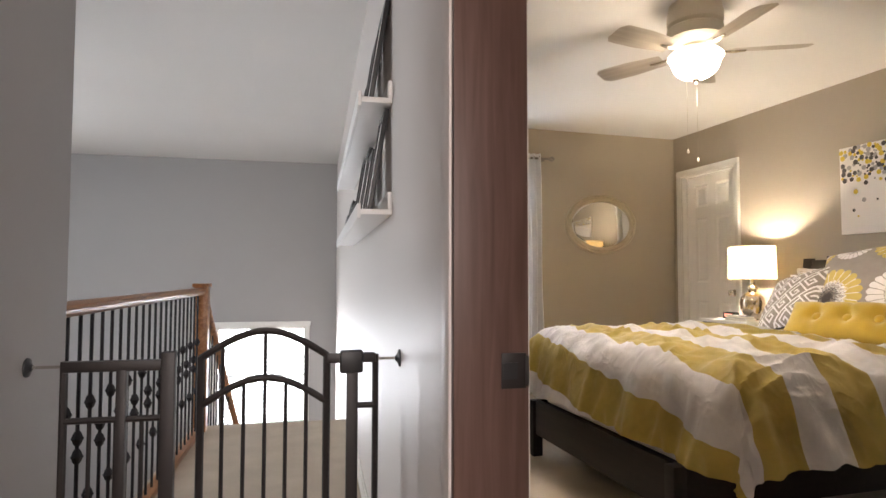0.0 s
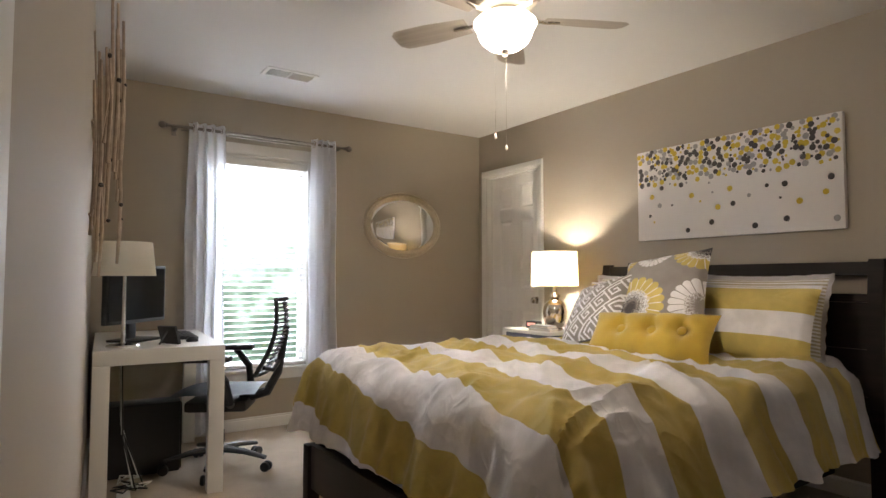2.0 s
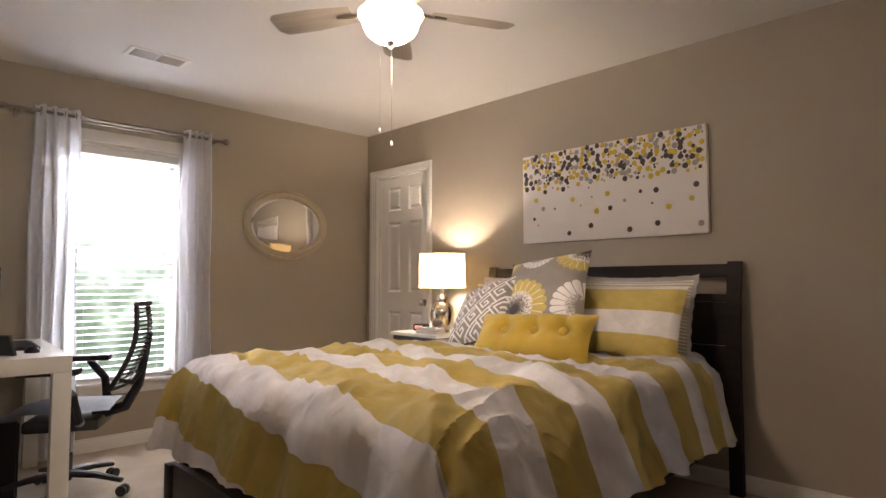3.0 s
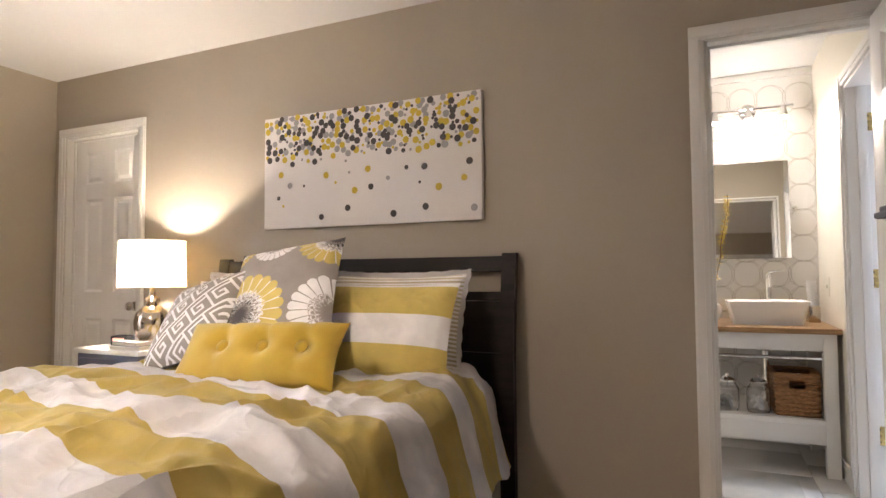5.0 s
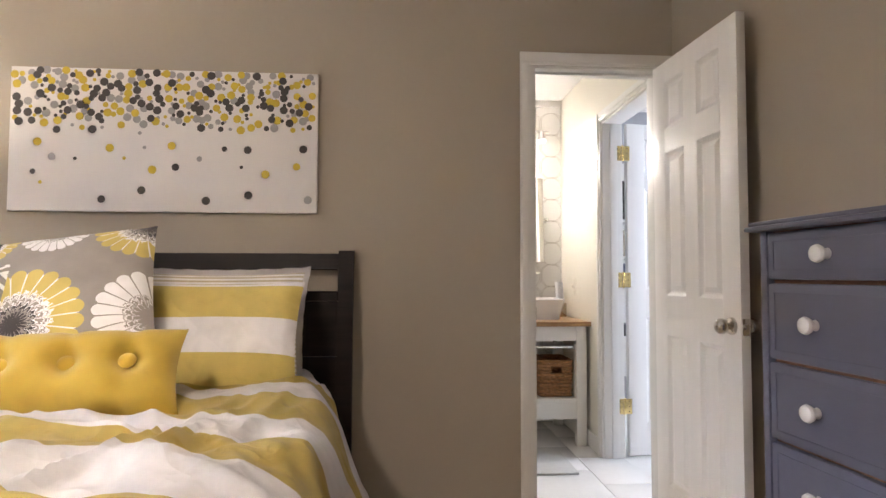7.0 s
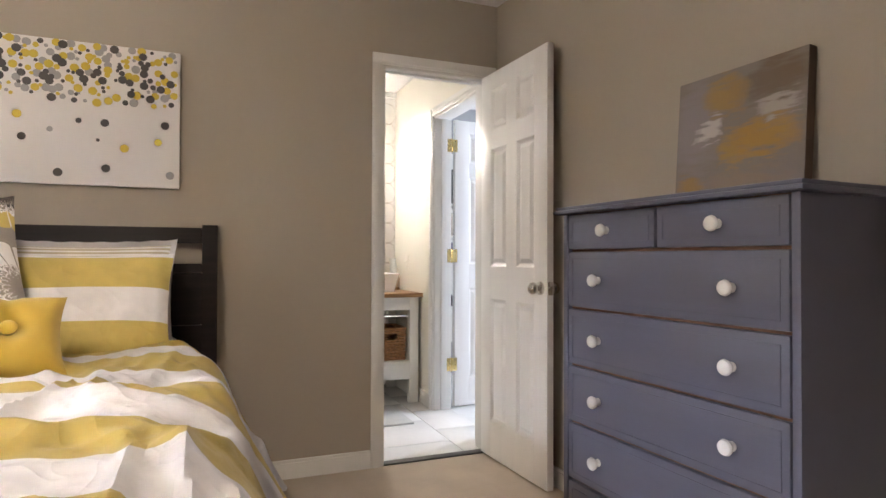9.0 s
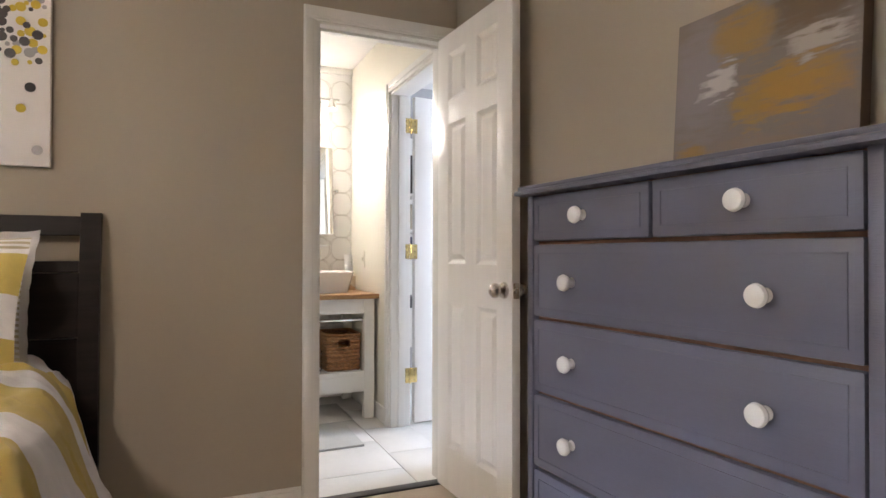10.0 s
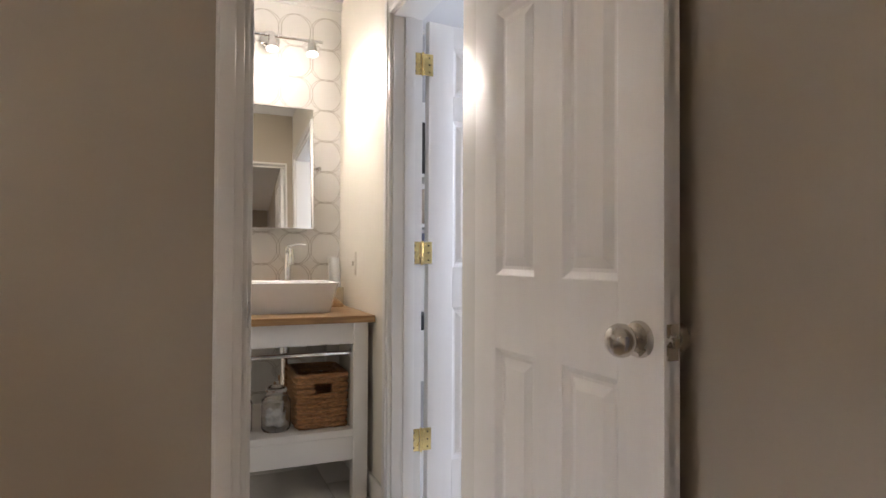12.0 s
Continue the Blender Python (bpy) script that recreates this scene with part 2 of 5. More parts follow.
BUTCHER = wood("butcher_block", (0.22, 0.12, 0.05), (0.40, 0.25, 0.12), 0.35, 1, 22)
SLATE = mat("slate_blue_paint", (0.108, 0.110, 0.152), 0.45, var=0.07, scale=5, bump=0.08, bscale=70, stretch=(0.5, 3, 5))
GAPBROWN = mat("brown_drawer_gap", (0.20, 0.10, 0.055), 0.7, var=0.4, scale=15)
NICKEL = mat("brushed_nickel", (0.62, 0.58, 0.53), 0.26, 1.0, var=0.05, scale=20)
RODMETAL = mat("dark_nickel_rod", (0.27, 0.24, 0.215), 0.35, 1.0, var=0.1, scale=25)
CHROME = mat("chrome", (0.8, 0.8, 0.8), 0.1, 1.0, var=0.03, scale=20)
BRASS = mat("polished_brass", (0.75, 0.58, 0.25), 0.25, 1.0, var=0.08, scale=60)
BRONZE = mat("dark_bronze", (0.022, 0.017, 0.016), 0.45, 0.1, var=0.15, scale=40)
BLACKIRON = mat("black_iron", (0.022, 0.02, 0.022), 0.45, 0.5, var=0.15, scale=40, bump=0.1)
BLACKPLASTIC = mat("black_plastic", (0.018, 0.018, 0.02), 0.42, var=0.1, scale=30, bump=0.1)
PORCELAIN = mat("white_porcelain", (0.82, 0.82, 0.82), 0.12, var=0.02, scale=8)
WHITELAC = mat("white_lacquer", (0.78, 0.76, 0.72), 0.35, var=0.03, scale=6)
SILVER = mat("champagne_silver", (0.52, 0.45, 0.34), 0.32, 0.85, var=0.1, scale=40, bump=0.1, bscale=120)
MERCURY = mat("mercury_glass", (0.62, 0.55, 0.46), 0.16, 1.0, var=0.2, scale=25, bump=0.15, bscale=60)
MIRROR = mat("mirror_silver", (0.9, 0.9, 0.88), 0.02, 1.0, var=0.0, rough_var=0.0)
GLASS = glass("clear_glass")
CANVAS = mat("white_canvas", (0.80, 0.76, 0.74), 0.8, var=0.03, scale=5, bump=0.3, bscale=500)
DOTY = mat("dot_yellow", (0.62, 0.45, 0.05), 0.8, var=0.1, scale=30)
DOTK = mat("dot_charcoal", (0.07, 0.06, 0.06), 0.8, var=0.1, scale=30)
DOTG = mat("dot_grey", (0.36, 0.34, 0.34), 0.8, var=0.1, scale=30)
CANVASEDGE = mat("brown_canvas_edge", (0.12, 0.08, 0.055), 0.8)
TILE = mat("white_marble_tile", (0.72, 0.70, 0.67), 0.22, var=0.07, scale=3, bump=0.02, bscale=30)
GROUT = mat("grey_grout", (0.45, 0.43, 0.40), 0.9)
RUGM = mat("grey_bath_rug", (0.42, 0.41, 0.38), 0.95, var=0.2, scale=6, bump=0.9, bscale=220)
RATTAN = mat("woven_rattan", (0.28, 0.135, 0.05), 0.6, var=0.5, scale=45, bump=0.7, bscale=90, stretch=(1, 1, 2.5))
COTTON = mat("cotton_balls", (0.8, 0.8, 0.79), 0.95, bump=0.6, bscale=120)
WALLPAPER = mat("white_wallpaper", (0.78, 0.76, 0.72), 0.5, var=0.02)
RINGS = mat("silver_ring_print", (0.50, 0.46, 0.41), 0.35, 0.3, var=0.1, scale=30)
LEDGE = mat("white_ledge", (0.8, 0.79, 0.78), 0.4, var=0.02)
BLIND = sheer("white_blind_slat", (0.82, 0.83, 0.84), 0.35)
CURTAIN = sheer("sheer_white_curtain", (0.90, 0.90, 0.92), 0.62)
SHADE = sheer("cream_lamp_shade", (0.80, 0.63, 0.34), 0.5)
SHADE2 = sheer("ivory_lamp_shade", (0.80, 0.74, 0.62), 0.3)
GLOBE = glow("frosted_glass_globe", (1.0, 0.88, 0.68), 9.0)
BULB = glow("lit_bulb", (1.0, 0.9, 0.74), 9.0)
REDLED = glow("red_led", (1.0, 0.03, 0.02), 0.7)
SCREEN = mat("dark_screen", (0.012, 0.016, 0.022), 0.12, var=0.05)
BOOKA = mat("grey_book_cover", (0.3, 0.3, 0.31), 0.6)
PAGES = mat("book_pages", (0.72, 0.68, 0.6), 0.9, bump=0.4, bscale=300)
FORSYTHIA = mat("yellow_blossom", (0.75, 0.55, 0.03), 0.7)
TWIG = mat("brown_twig", (0.16, 0.09, 0.05), 0.8)
BAMBOO = mat("bleached_twig_metal", (0.42, 0.33, 0.25), 0.45, 0.3, var=0.3, scale=30)
DUVET = cloth("striped_duvet_cotton", stripes(0.213, 0.1425), 0.85, 500, wrinkle=0.032)
SHAM = cloth("wide_stripe_sham", stripes(0.135, 0.07, axis=1), 0.85, 500, wrinkle=0.03)
TICK = cloth("thin_stripe_sham", stripes(0.009, a=(0.58, 0.50, 0.36), axis=1), 0.85, 500)
KEYCLOTH = cloth("key_pattern_cloth", key_pattern)
FLORAL = cloth("daisy_print_cloth", flowers)
MUSTARD = cloth("mustard_linen", plain((0.49, 0.325, 0.032)), 0.95, 900, 0.4)
SHEET = cloth("white_bed_linen", plain(CREAM))
BLACKCLOTH = cloth("black_pillow_back", plain(INK))


def abstract_paint():
    m = bpy.data.materials.new("abstract_oil_paint")
    m.use_nodes = True
    nt = m.node_tree
    b = nt.nodes["Principled BSDF"]
    tc = nt.nodes.new("ShaderNodeTexCoord")
    n = node(nt, "ShaderNodeTexNoise", tc.outputs["Object"])
    n.inputs["Scale"].default_value, n.inputs["Detail"].default_value, n.inputs["Roughness"].default_value = 9, 8, 0.65
    smear = node(nt, "ShaderNodeMapping", tc.outputs["Object"])
    smear.inputs["Scale"].default_value = (1, 1, 5)
    n2 = node(nt, "ShaderNodeTexNoise", smear.outputs[0])
    n2.inputs["Scale"].default_value, n2.inputs["Detail"].default_value = 11, 7
    sp = node(nt, "ShaderNodeSeparateXYZ", tc.outputs["Object"])
    px = fmath(nt, "ADD", sp.outputs[0], fmath(nt, "MULTIPLY", fmath(nt, "SUBTRACT", n.outputs[0], 0.5), 0.16))
    pz = fmath(nt, "ADD", sp.outputs[2], fmath(nt, "MULTIPLY", fmath(nt, "SUBTRACT", n2.outputs[0], 0.5), 0.20))
    base = node(nt, "ShaderNodeRGB")
    base.outputs[0].default_value = (0.20, 0.165, 0.145, 1)
    c = base.outputs[0]
    # broad knife strokes: centre, half size, colour
    for cx, cz, rx, rz, colour in ((0.15, 0.26, 0.10, 0.16, (0.24, 0.21, 0.215)), (-0.13, 0.36, 0.12, 0.07, (0.13, 0.085, 0.045)), (0.04, 0.34, 0.09, 0.07, (0.30, 0.185, 0.05)), (-0.09, 0.19, 0.13, 0.06, (0.36, 0.20, 0.028)),
                                   (0.10, 0.24, 0.05, 0.035, (0.52, 0.48, 0.47)), (-0.14, 0.27, 0.07, 0.03, (0.42, 0.37, 0.33)), (0.17, 0.05, 0.07, 0.05, (0.28, 0.17, 0.045)), (-0.05, 0.06, 0.14, 0.04, (0.23, 0.17, 0.12)), (0.02, 0.15, 0.05, 0.05, (0.33, 0.20, 0.04))):
        ex, ez = fmath(nt, "DIVIDE", fmath(nt, "SUBTRACT", px, cx), rx), fmath(nt, "DIVIDE", fmath(nt, "SUBTRACT", pz, cz), rz)
        d2 = fmath(nt, "ADD", fmath(nt, "MULTIPLY", ex, ex), fmath(nt, "MULTIPLY", ez, ez))
        fac = node(nt, "ShaderNodeMapRange", d2, 0.25, 1.3, 0.95, 0.0)
        mx = nt.nodes.new("ShaderNodeMixRGB")
        nt.links.new(fac.outputs[0], mx.inputs[0])
        nt.links.new(c, mx.inputs[1])
        mx.inputs[2].default_value = (*colour, 1)
        c = mx.outputs[0]
    nt.links.new(c, b.inputs["Base Color"])
    b.inputs["Roughness"].default_value = 0.5
    bp = nt.nodes.new("ShaderNodeBump")
    bp.inputs["Strength"].default_value, bp.inputs["Distance"].default_value = 0.3, 0.004
    nt.links.new(n.outputs[0], bp.inputs["Height"])
    nt.links.new(bp.outputs[0], b.inputs["Normal"])
    return m


ABSTRACT = abstract_paint()


def outdoor_paint():
    """Bright overcast sky above a line of pale foliage."""
    m = bpy.data.materials.new("distant_trees")
    m.use_nodes = True
    nt = m.node_tree
    b = nt.nodes["Principled BSDF"]
    tc = nt.nodes.new("ShaderNodeTexCoord")
    sp = node(nt, "ShaderNodeSeparateXYZ", tc.outputs["Object"])
    n = node(nt, "ShaderNodeTexNoise", tc.outputs["Object"])
    n.inputs["Scale"].default_value, n.inputs["Detail"].default_value = 1.6, 9
    lev = fmath(nt, "ADD", fmath(nt, "MULTIPLY", sp.outputs[2], 0.16), fmath(nt, "MULTIPLY", n.outputs[0], 1.1))
    c = ramp(nt, lev, [(0.30, (0.10, 0.16, 0.11)), (0.46, (0.28, 0.38, 0.28)), (0.60, (0.60, 0.70, 0.64)), (0.76, (1, 1, 1))], False)
    nt.links.new(c, b.inputs["Emission Color"])
    b.inputs["Emission Strength"].default_value = 1.6
    b.inputs["Base Color"].default_value = (0.1, 0.15, 0.08, 1)
    return m


OUTDOOR = outdoor_paint()

# ---- mesh helpers ----


def link(name, bm, material, parent=None, label="", smooth=True):
    me = bpy.data.meshes.new(name)
    bmesh.ops.recalc_face_normals(bm, faces=bm.faces)
    bm.to_mesh(me)
    bm.free()
    if smooth:
        for p in me.polygons:
            p.use_smooth = True
        me.set_sharp_from_angle(angle=radians(32))
    me.materials.append(material)
    ob = new(name, me)
    if parent:
        ob.parent = parent
    if label:
        tagged(ob, label)
    return ob


def part(name, bm, material, parent, label=""):
    return link(name, bm, material, parent, label)


def thing(name, m, label, category, group=""):
    ob = new(name)
    ob.empty_display_size = 0.1
    ob.matrix_basis = m
    return tagged(ob, label, category, group)


def setting(name, bm, material, label="", m=None, parent=None):
    ob = link(name, bm, material, parent)
    if m is not None:
        ob.matrix_basis = m
    return tagged(ob, label or name.replace("_", " "), name.split("_")[0], kind="structure") if not parent else ob


def box(bm, x0, x1, y0, y1, z0, z1, bevel=0.0, seg=2):
    r = bmesh.ops.create_cube(bm, size=1)
    vs = r["verts"]
    for v in vs:
        v.co = (x0 + (v.co.x + 0.5) * (x1 - x0), y0 + (v.co.y + 0.5) * (y1 - y0), z0 + (v.co.z + 0.5) * (z1 - z0))
    if bevel:
        es = list({e for v in vs for e in v.link_edges})
        bmesh.ops.bevel(bm, geom=es, offset=min(bevel, 0.45 * min(x1 - x0, y1 - y0, z1 - z0)), segments=seg, affect="EDGES", profile=0.6)
    return bm


def boxes(*bs, bevel=0.0):
    bm = bmesh.new()
    for b in bs:
        box(bm, *b, bevel=bevel)
    return bm


def lathe(profile, n=28, m=None, bm=None):
    bm = bm or bmesh.new()
    m = m or Matrix()
    rings = []
    for r, z in profile:
        if r < 1e-5:
            rings.append([bm.verts.new(m @ Vector((0, 0, z)))])
        else:
            rings.append([bm.verts.new(m @ Vector((r * math.cos(2 * math.pi * i / n), r * math.sin(2 * math.pi * i / n), z))) for i in range(n)])
    for a, c in zip(rings, rings[1:]):
        for i in range(n):
            j = (i + 1) % n
            f = [a[i % len(a)], a[j % len(a)], c[j % len(c)], c[i % len(c)]]
            f = [v for k, v in enumerate(f) if v not in f[:k]]
            if len(f) > 2:
                bm.faces.new(f)
    return bm


def tube(points, r, n=8, bm=None, closed=False, squash=1.0):
    """A round bar along points; r may be one radius or one per point."""
    bm = bm or bmesh.new()
    ps = [Vector(p) for p in points]
    rings = []
    for i, p in enumerate(ps):
        a = ps[i - 1] if (i or closed) else p
        c = ps[(i + 1) % len(ps)] if (i + 1 < len(ps) or closed) else p
        d = (c - a).normalized()
        u = d.cross(Vector((0, 0, 1)))
        u = d.cross(Vector((1, 0, 0))) if u.length < 0.05 else u
        u.normalize()
        w = d.cross(u).normalized()
        rr = r[i] if isinstance(r, (list, tuple)) else r
        rings.append([bm.verts.new(p + u * rr * math.cos(2 * math.pi * k / n) + w * rr * squash * math.sin(2 * math.pi * k / n)) for k in range(n)])
    pairs = list(zip(rings, rings[1:])) + ([(rings[-1], rings[0])] if closed else [])
    for a, c in pairs:
        for k in range(n):
            bm.faces.new((a[k], a[(k + 1) % n], c[(k + 1) % n], c[k]))
    if not closed:
        bm.faces.new(rings[0])
        bm.faces.new(rings[-1][::-1])
    return bm


def sheet(nu, nv, fn, uv=None, bm=None, thick=0.0):
    """A grid surface from fn(u, v); uv(u, v) gives its unwrapped coordinates."""
    bm = bm or bmesh.new()
    lay = bm.loops.layers.uv.verify()
    grid = [[bm.verts.new(fn(i / nu, j / nv)) for j in range(nv + 1)] for i in range(nu + 1)]
    for i in range(nu):
        for j in range(nv):
            f = bm.faces.new((grid[i][j], grid[i + 1][j], grid[i + 1][j + 1], grid[i][j + 1]))
            if uv:
                for lp, (a, c) in zip(f.loops, ((i, j), (i + 1, j), (i + 1, j + 1), (i, j + 1))):
                    lp[lay].uv = uv(a / nu, c / nv)
    if thick:
        bmesh.ops.solidify(bm, geom=bm.faces[:], thickness=thick)
    return bm


# ---- setting: bedroom ----
XE, YN, YS, CZ = 3.80, 5.0, 0.30, 2.44
HALL = pose(0.35, 0.91, 0, 0, 0, -4.2)   # the door wall's own frame: u across, v along


def hw(u, v, z=0.0):
    return HALL @ Vector((u, v, z))


setting("floor", boxes((0.66, 3.83, 0.0, 5.12, -0.12, 0.0)), CARPET, "beige cut-pile bedroom carpet")
setting("floor_entry", boxes((-0.07, 0.45, -0.80, 4.15, -0.12, -0.001)), CARPET, "beige carpet by the entry door", HALL)
setting("ceiling", boxes((-0.2, 6.2, -2.0, 5.12, CZ, CZ + 0.1)), CEIL, "smooth white painted ceiling")
DB = (0.37, 0.96, 2.04)      # bathroom door opening
DC = (4.19, 4.89, 2.04)      # closet door opening
setting("wall_east", boxes((XE, XE + 0.12, YS - 0.2, DB[0], 0, CZ), (XE, XE + 0.12, DB[0], DB[1], DB[2], CZ), (XE, XE + 0.12, DB[1], DC[0], 0, CZ),
                           (XE, XE + 0.12, DC[0], DC[1], DC[2], CZ), (XE, XE + 0.12, DC[1], YN + 0.12, 0, CZ)), PAINT, "taupe painted wall behind the bed")
WX0, WX1, WZ0, WZ1 = 1.38, 2.12, 0.44, 2.02
setting("wall_north", boxes((0.60, WX0, YN, YN + 0.14, 0, CZ), (WX1, XE, YN, YN + 0.14, 0, CZ), (WX0, WX1, YN, YN + 0.14, 0, WZ0), (WX0, WX1, YN, YN + 0.14, WZ1, CZ)), PAINT, "taupe painted wall with a window")
SOUTH = pose(XE, 0.31, 0, 0, 0, 3.4)
setting("wall_south", boxes((-3.46, 0.01, -0.13, 0, 0, CZ)), PAINT, "taupe painted wall behind the dresser", SOUTH)
# door wall between bedroom and hall, opening v from -0.78 to 0
setting("wall_west", boxes((-0.055, 0.0, 0.02, 4.25, 0, CZ), (-0.055, 0, -0.80, 0.02, 2.06, CZ)), PAINT, "taupe painted bedroom wall by the desk", HALL)
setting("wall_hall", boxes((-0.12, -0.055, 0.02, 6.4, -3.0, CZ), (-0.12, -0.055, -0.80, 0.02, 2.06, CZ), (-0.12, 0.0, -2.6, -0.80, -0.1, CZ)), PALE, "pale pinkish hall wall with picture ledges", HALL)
setting("door_frame_entry", boxes((-0.13, 0.002, 0.0, 0.02, 0, 2.04), (-0.13, 0.002, -0.80, -0.78, 0, 2.04), (-0.13, 0.002, -0.80, 0.02, 2.04, 2.06), bevel=0.002), JAMB, "brown wooden entry door jamb", HALL)
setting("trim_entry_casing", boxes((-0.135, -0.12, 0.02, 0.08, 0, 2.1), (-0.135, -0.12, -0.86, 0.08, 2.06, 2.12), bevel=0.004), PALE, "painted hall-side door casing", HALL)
setting("trim_entry_casing_inner", boxes((0.0, 0.012, 0.02, 0.08, 0, 2.1), (0.0, 0.012, -0.80, 0.08, 2.06, 2.12), bevel=0.004), TRIM, "white bedroom-side door casing", HALL)
strike = thing("strike_plate", HALL @ pose(-0.034, -0.002, 0.902), "dark bronze strike plate on the brown jamb", "strike plate")
part("plate", boxes((-0.014, 0.030, -0.003, 0.0, -0.030, 0.030), bevel=0.002), BRONZE, strike)
part("lip", boxes((0.028, 0.034, -0.007, -0.002, -0.026, 0.026), bevel=0.002), BRONZE, strike)
# no real hole: a thin black slab puts its shade on the plate
part("latch_hole_shade", boxes((-0.012, 0.014, -0.004, -0.0025, -0.014, 0.014)), BLACKPLASTIC, strike)
for dz in (-0.024, 0.024):
    part("screw", lathe([(0, -0.0045), (0.004, -0.004), (0.0045, -0.003)], 12, pose(0, 0, dz, 90) @ pose(0, 0, 0.0)), BRASS, strike)


def baseboard(name, spans, along, face, sign, m=None):
    bm = bmesh.new()
    for a, c in spans:
        for z0, z1, t in ((0, 0.075, 0.014), (0.075, 0.09, 0.009)):
            lo, hi = sorted((face, face + sign * t))
            box(bm, *((a, c, lo, hi) if along == "x" else (lo, hi, a, c)), z0, z1, bevel=0.003)
    setting(name, bm, TRIM, "white painted baseboard", m)


baseboard("baseboard_north", [(0.66, XE)], "x", YN, -1)
baseboard("baseboard_east", [(DB[1] + 0.06, DC[0] - 0.06)], "y", XE, -1)
baseboard("baseboard_south", [(-3.40, 0)], "x", 0.0, 1, SOUTH)
baseboard("baseboard_west", [(0.08, 4.1)], "y", 0.0, 1, HALL)


def casing(name, y0, y1, top, x=XE, sign=-1, wide=0.058, right=None):
    """Two-step moulded casing round an opening in a wall that runs along y, with its jamb lining."""
    bm = bmesh.new()
    r = right if right is not None else wide
    for a, t in ((0.0, 0.012), (0.018, 0.018)):
        lo, hi = sorted((x, x + sign * t))
        box(bm, lo, hi, y1 + a, y1 + wide - (0.006 if a else 0), 0, top, bevel=0.003)
        box(bm, lo, hi, y0 - r + (0.006 if a else 0), y0 - a, 0, top, bevel=0.003)
        box(bm, lo, hi, y0 - r + (0.006 if a else 0), y1 + wide - (0.006 if a else 0), top + a * 0.6, top + wide - (0.004 if a else 0), bevel=0.003)
    box(bm, x, x + 0.12, y0 - 0.001, y0 + 0.012, 0, top, bevel=0.002)
    box(bm, x, x + 0.12, y1 - 0.012, y1 + 0.001, 0, top, bevel=0.002)
    box(bm, x, x + 0.12, y0, y1, top - 0.012, top + 0.001, bevel=0.002)
    box(bm, x + 0.045, x + 0.057, y1 - 0.024, y1 - 0.012, 0, top - 0.012, bevel=0.002)
    box(bm, x + 0.045, x + 0.057, y0, y1, top - 0.024, top - 0.012, bevel=0.002)
    return setting(name, bm, TRIM, "white moulded door casing")


casing("trim_bathroom_door", DB[0], DB[1], DB[2], right=0.05)
casing("trim_closet_door", DC[0], DC[1], DC[2])


def six_panel(name, w, h, m, label, knob_at=None, hinge_zs=(), hinge_x=0.0):
    """A six-panel leaf: local x along its width from the hinge, y its thickness, z up."""
    d = thing(name, m, label, "door")
    st, mul, T = 0.17 * w, 0.16 * w, 0.0175
    xs = [(st, (w - mul) / 2), ((w + mul) / 2, w - st)]
    zs = [(0.095 * h, 0.41 * h), (0.495 * h, 0.80 * h), (0.852 * h, 0.955 * h)]
    bm = boxes((0, w, -0.005, 0.005, 0, h))
    box(bm, 0, st, -T, T, 0, h, bevel=0.002)
    box(bm, w - st, w, -T, T, 0, h, bevel=0.002)
    for z0, z1 in zs:
        box(bm, (w - mul) / 2, (w + mul) / 2, -T, T, z0, z1)
    for z0, z1 in ((0, zs[0][0]), (zs[0][1], zs[1][0]), (zs[1][1], zs[2][0]), (zs[2][1], h)):
        box(bm, st, w - st, -T, T, z0, z1)
    bmesh.ops.recalc_face_normals(bm, faces=bm.faces)
    part("leaf", bm, DOORWHITE, d)
    # each panel: a sloped sticking, a flat groove, a raised and fielded middle
    steps = ((-0.002, T + 0.0006), (0.013, 0.0075), (0.020, 0.0065), (0.040, 0.0150), (0.041, 0.0150))
    for x0, x1 in xs:
        for z0, z1 in zs:
            bm = bmesh.new()
            for s in (-1, 1):
                rings = [[bm.verts.new((x, s * yy, z)) for x, z in ((x0 + g, z0 + g), (x1 - g, z0 + g), (x1 - g, z1 - g), (x0 + g, z1 - g))] for g, yy in steps]
                for a, c in zip(rings, rings[1:]):
                    for i in range(4):
                        bm.faces.new((a[i], a[(i + 1) % 4], c[(i + 1) % 4], c[i]))
                bm.faces.new(rings[-1])
            link("panel", bm, DOORWHITE, d, smooth=False)
    if knob_at:
        kx, kz = knob_at
        for s in (-1, 1):
            kn = part("door_knob", lathe([(0, 0.066)] + [(0.028 * math.sin(a * math.pi / 12), 0.042 + 0.024 * math.cos(a * math.pi / 12)) for a in range(1, 11)] + [(0.012, 0.018), (0.011, 0.012)], 32,
                                         pose(kx, 0, kz, -90 * s) @ pose(0, 0, T)), NICKEL, d, "brushed nickel round door knob")
            part("rose", lathe([(0.011, 0.013), (0.028, 0.010), (0.031, 0.004), (0.031, 0)], 24, pose(kx, 0, kz, -90 * s) @ pose(0, 0, T)), NICKEL, kn)
        part("latch_plate", boxes((w - 0.0005, w + 0.0015, -0.0125, 0.0125, kz - 0.029, kz + 0.029)), NICKEL, d)
        part("latch_bolt", boxes((w + 0.001, w + 0.011, -0.006, 0.006, kz - 0.009, kz + 0.009), bevel=0.003), NICKEL, d)
    return d


# hinged at the opening's near-corner jamb, folded back square against the dresser wall
six_panel("bathroom_door", 0.618, 2.02, pose(3.803, 0.386, 0.012, 0, 0, 183.0), "white six-panel door standing open by the dresser", (0.566, 0.905))
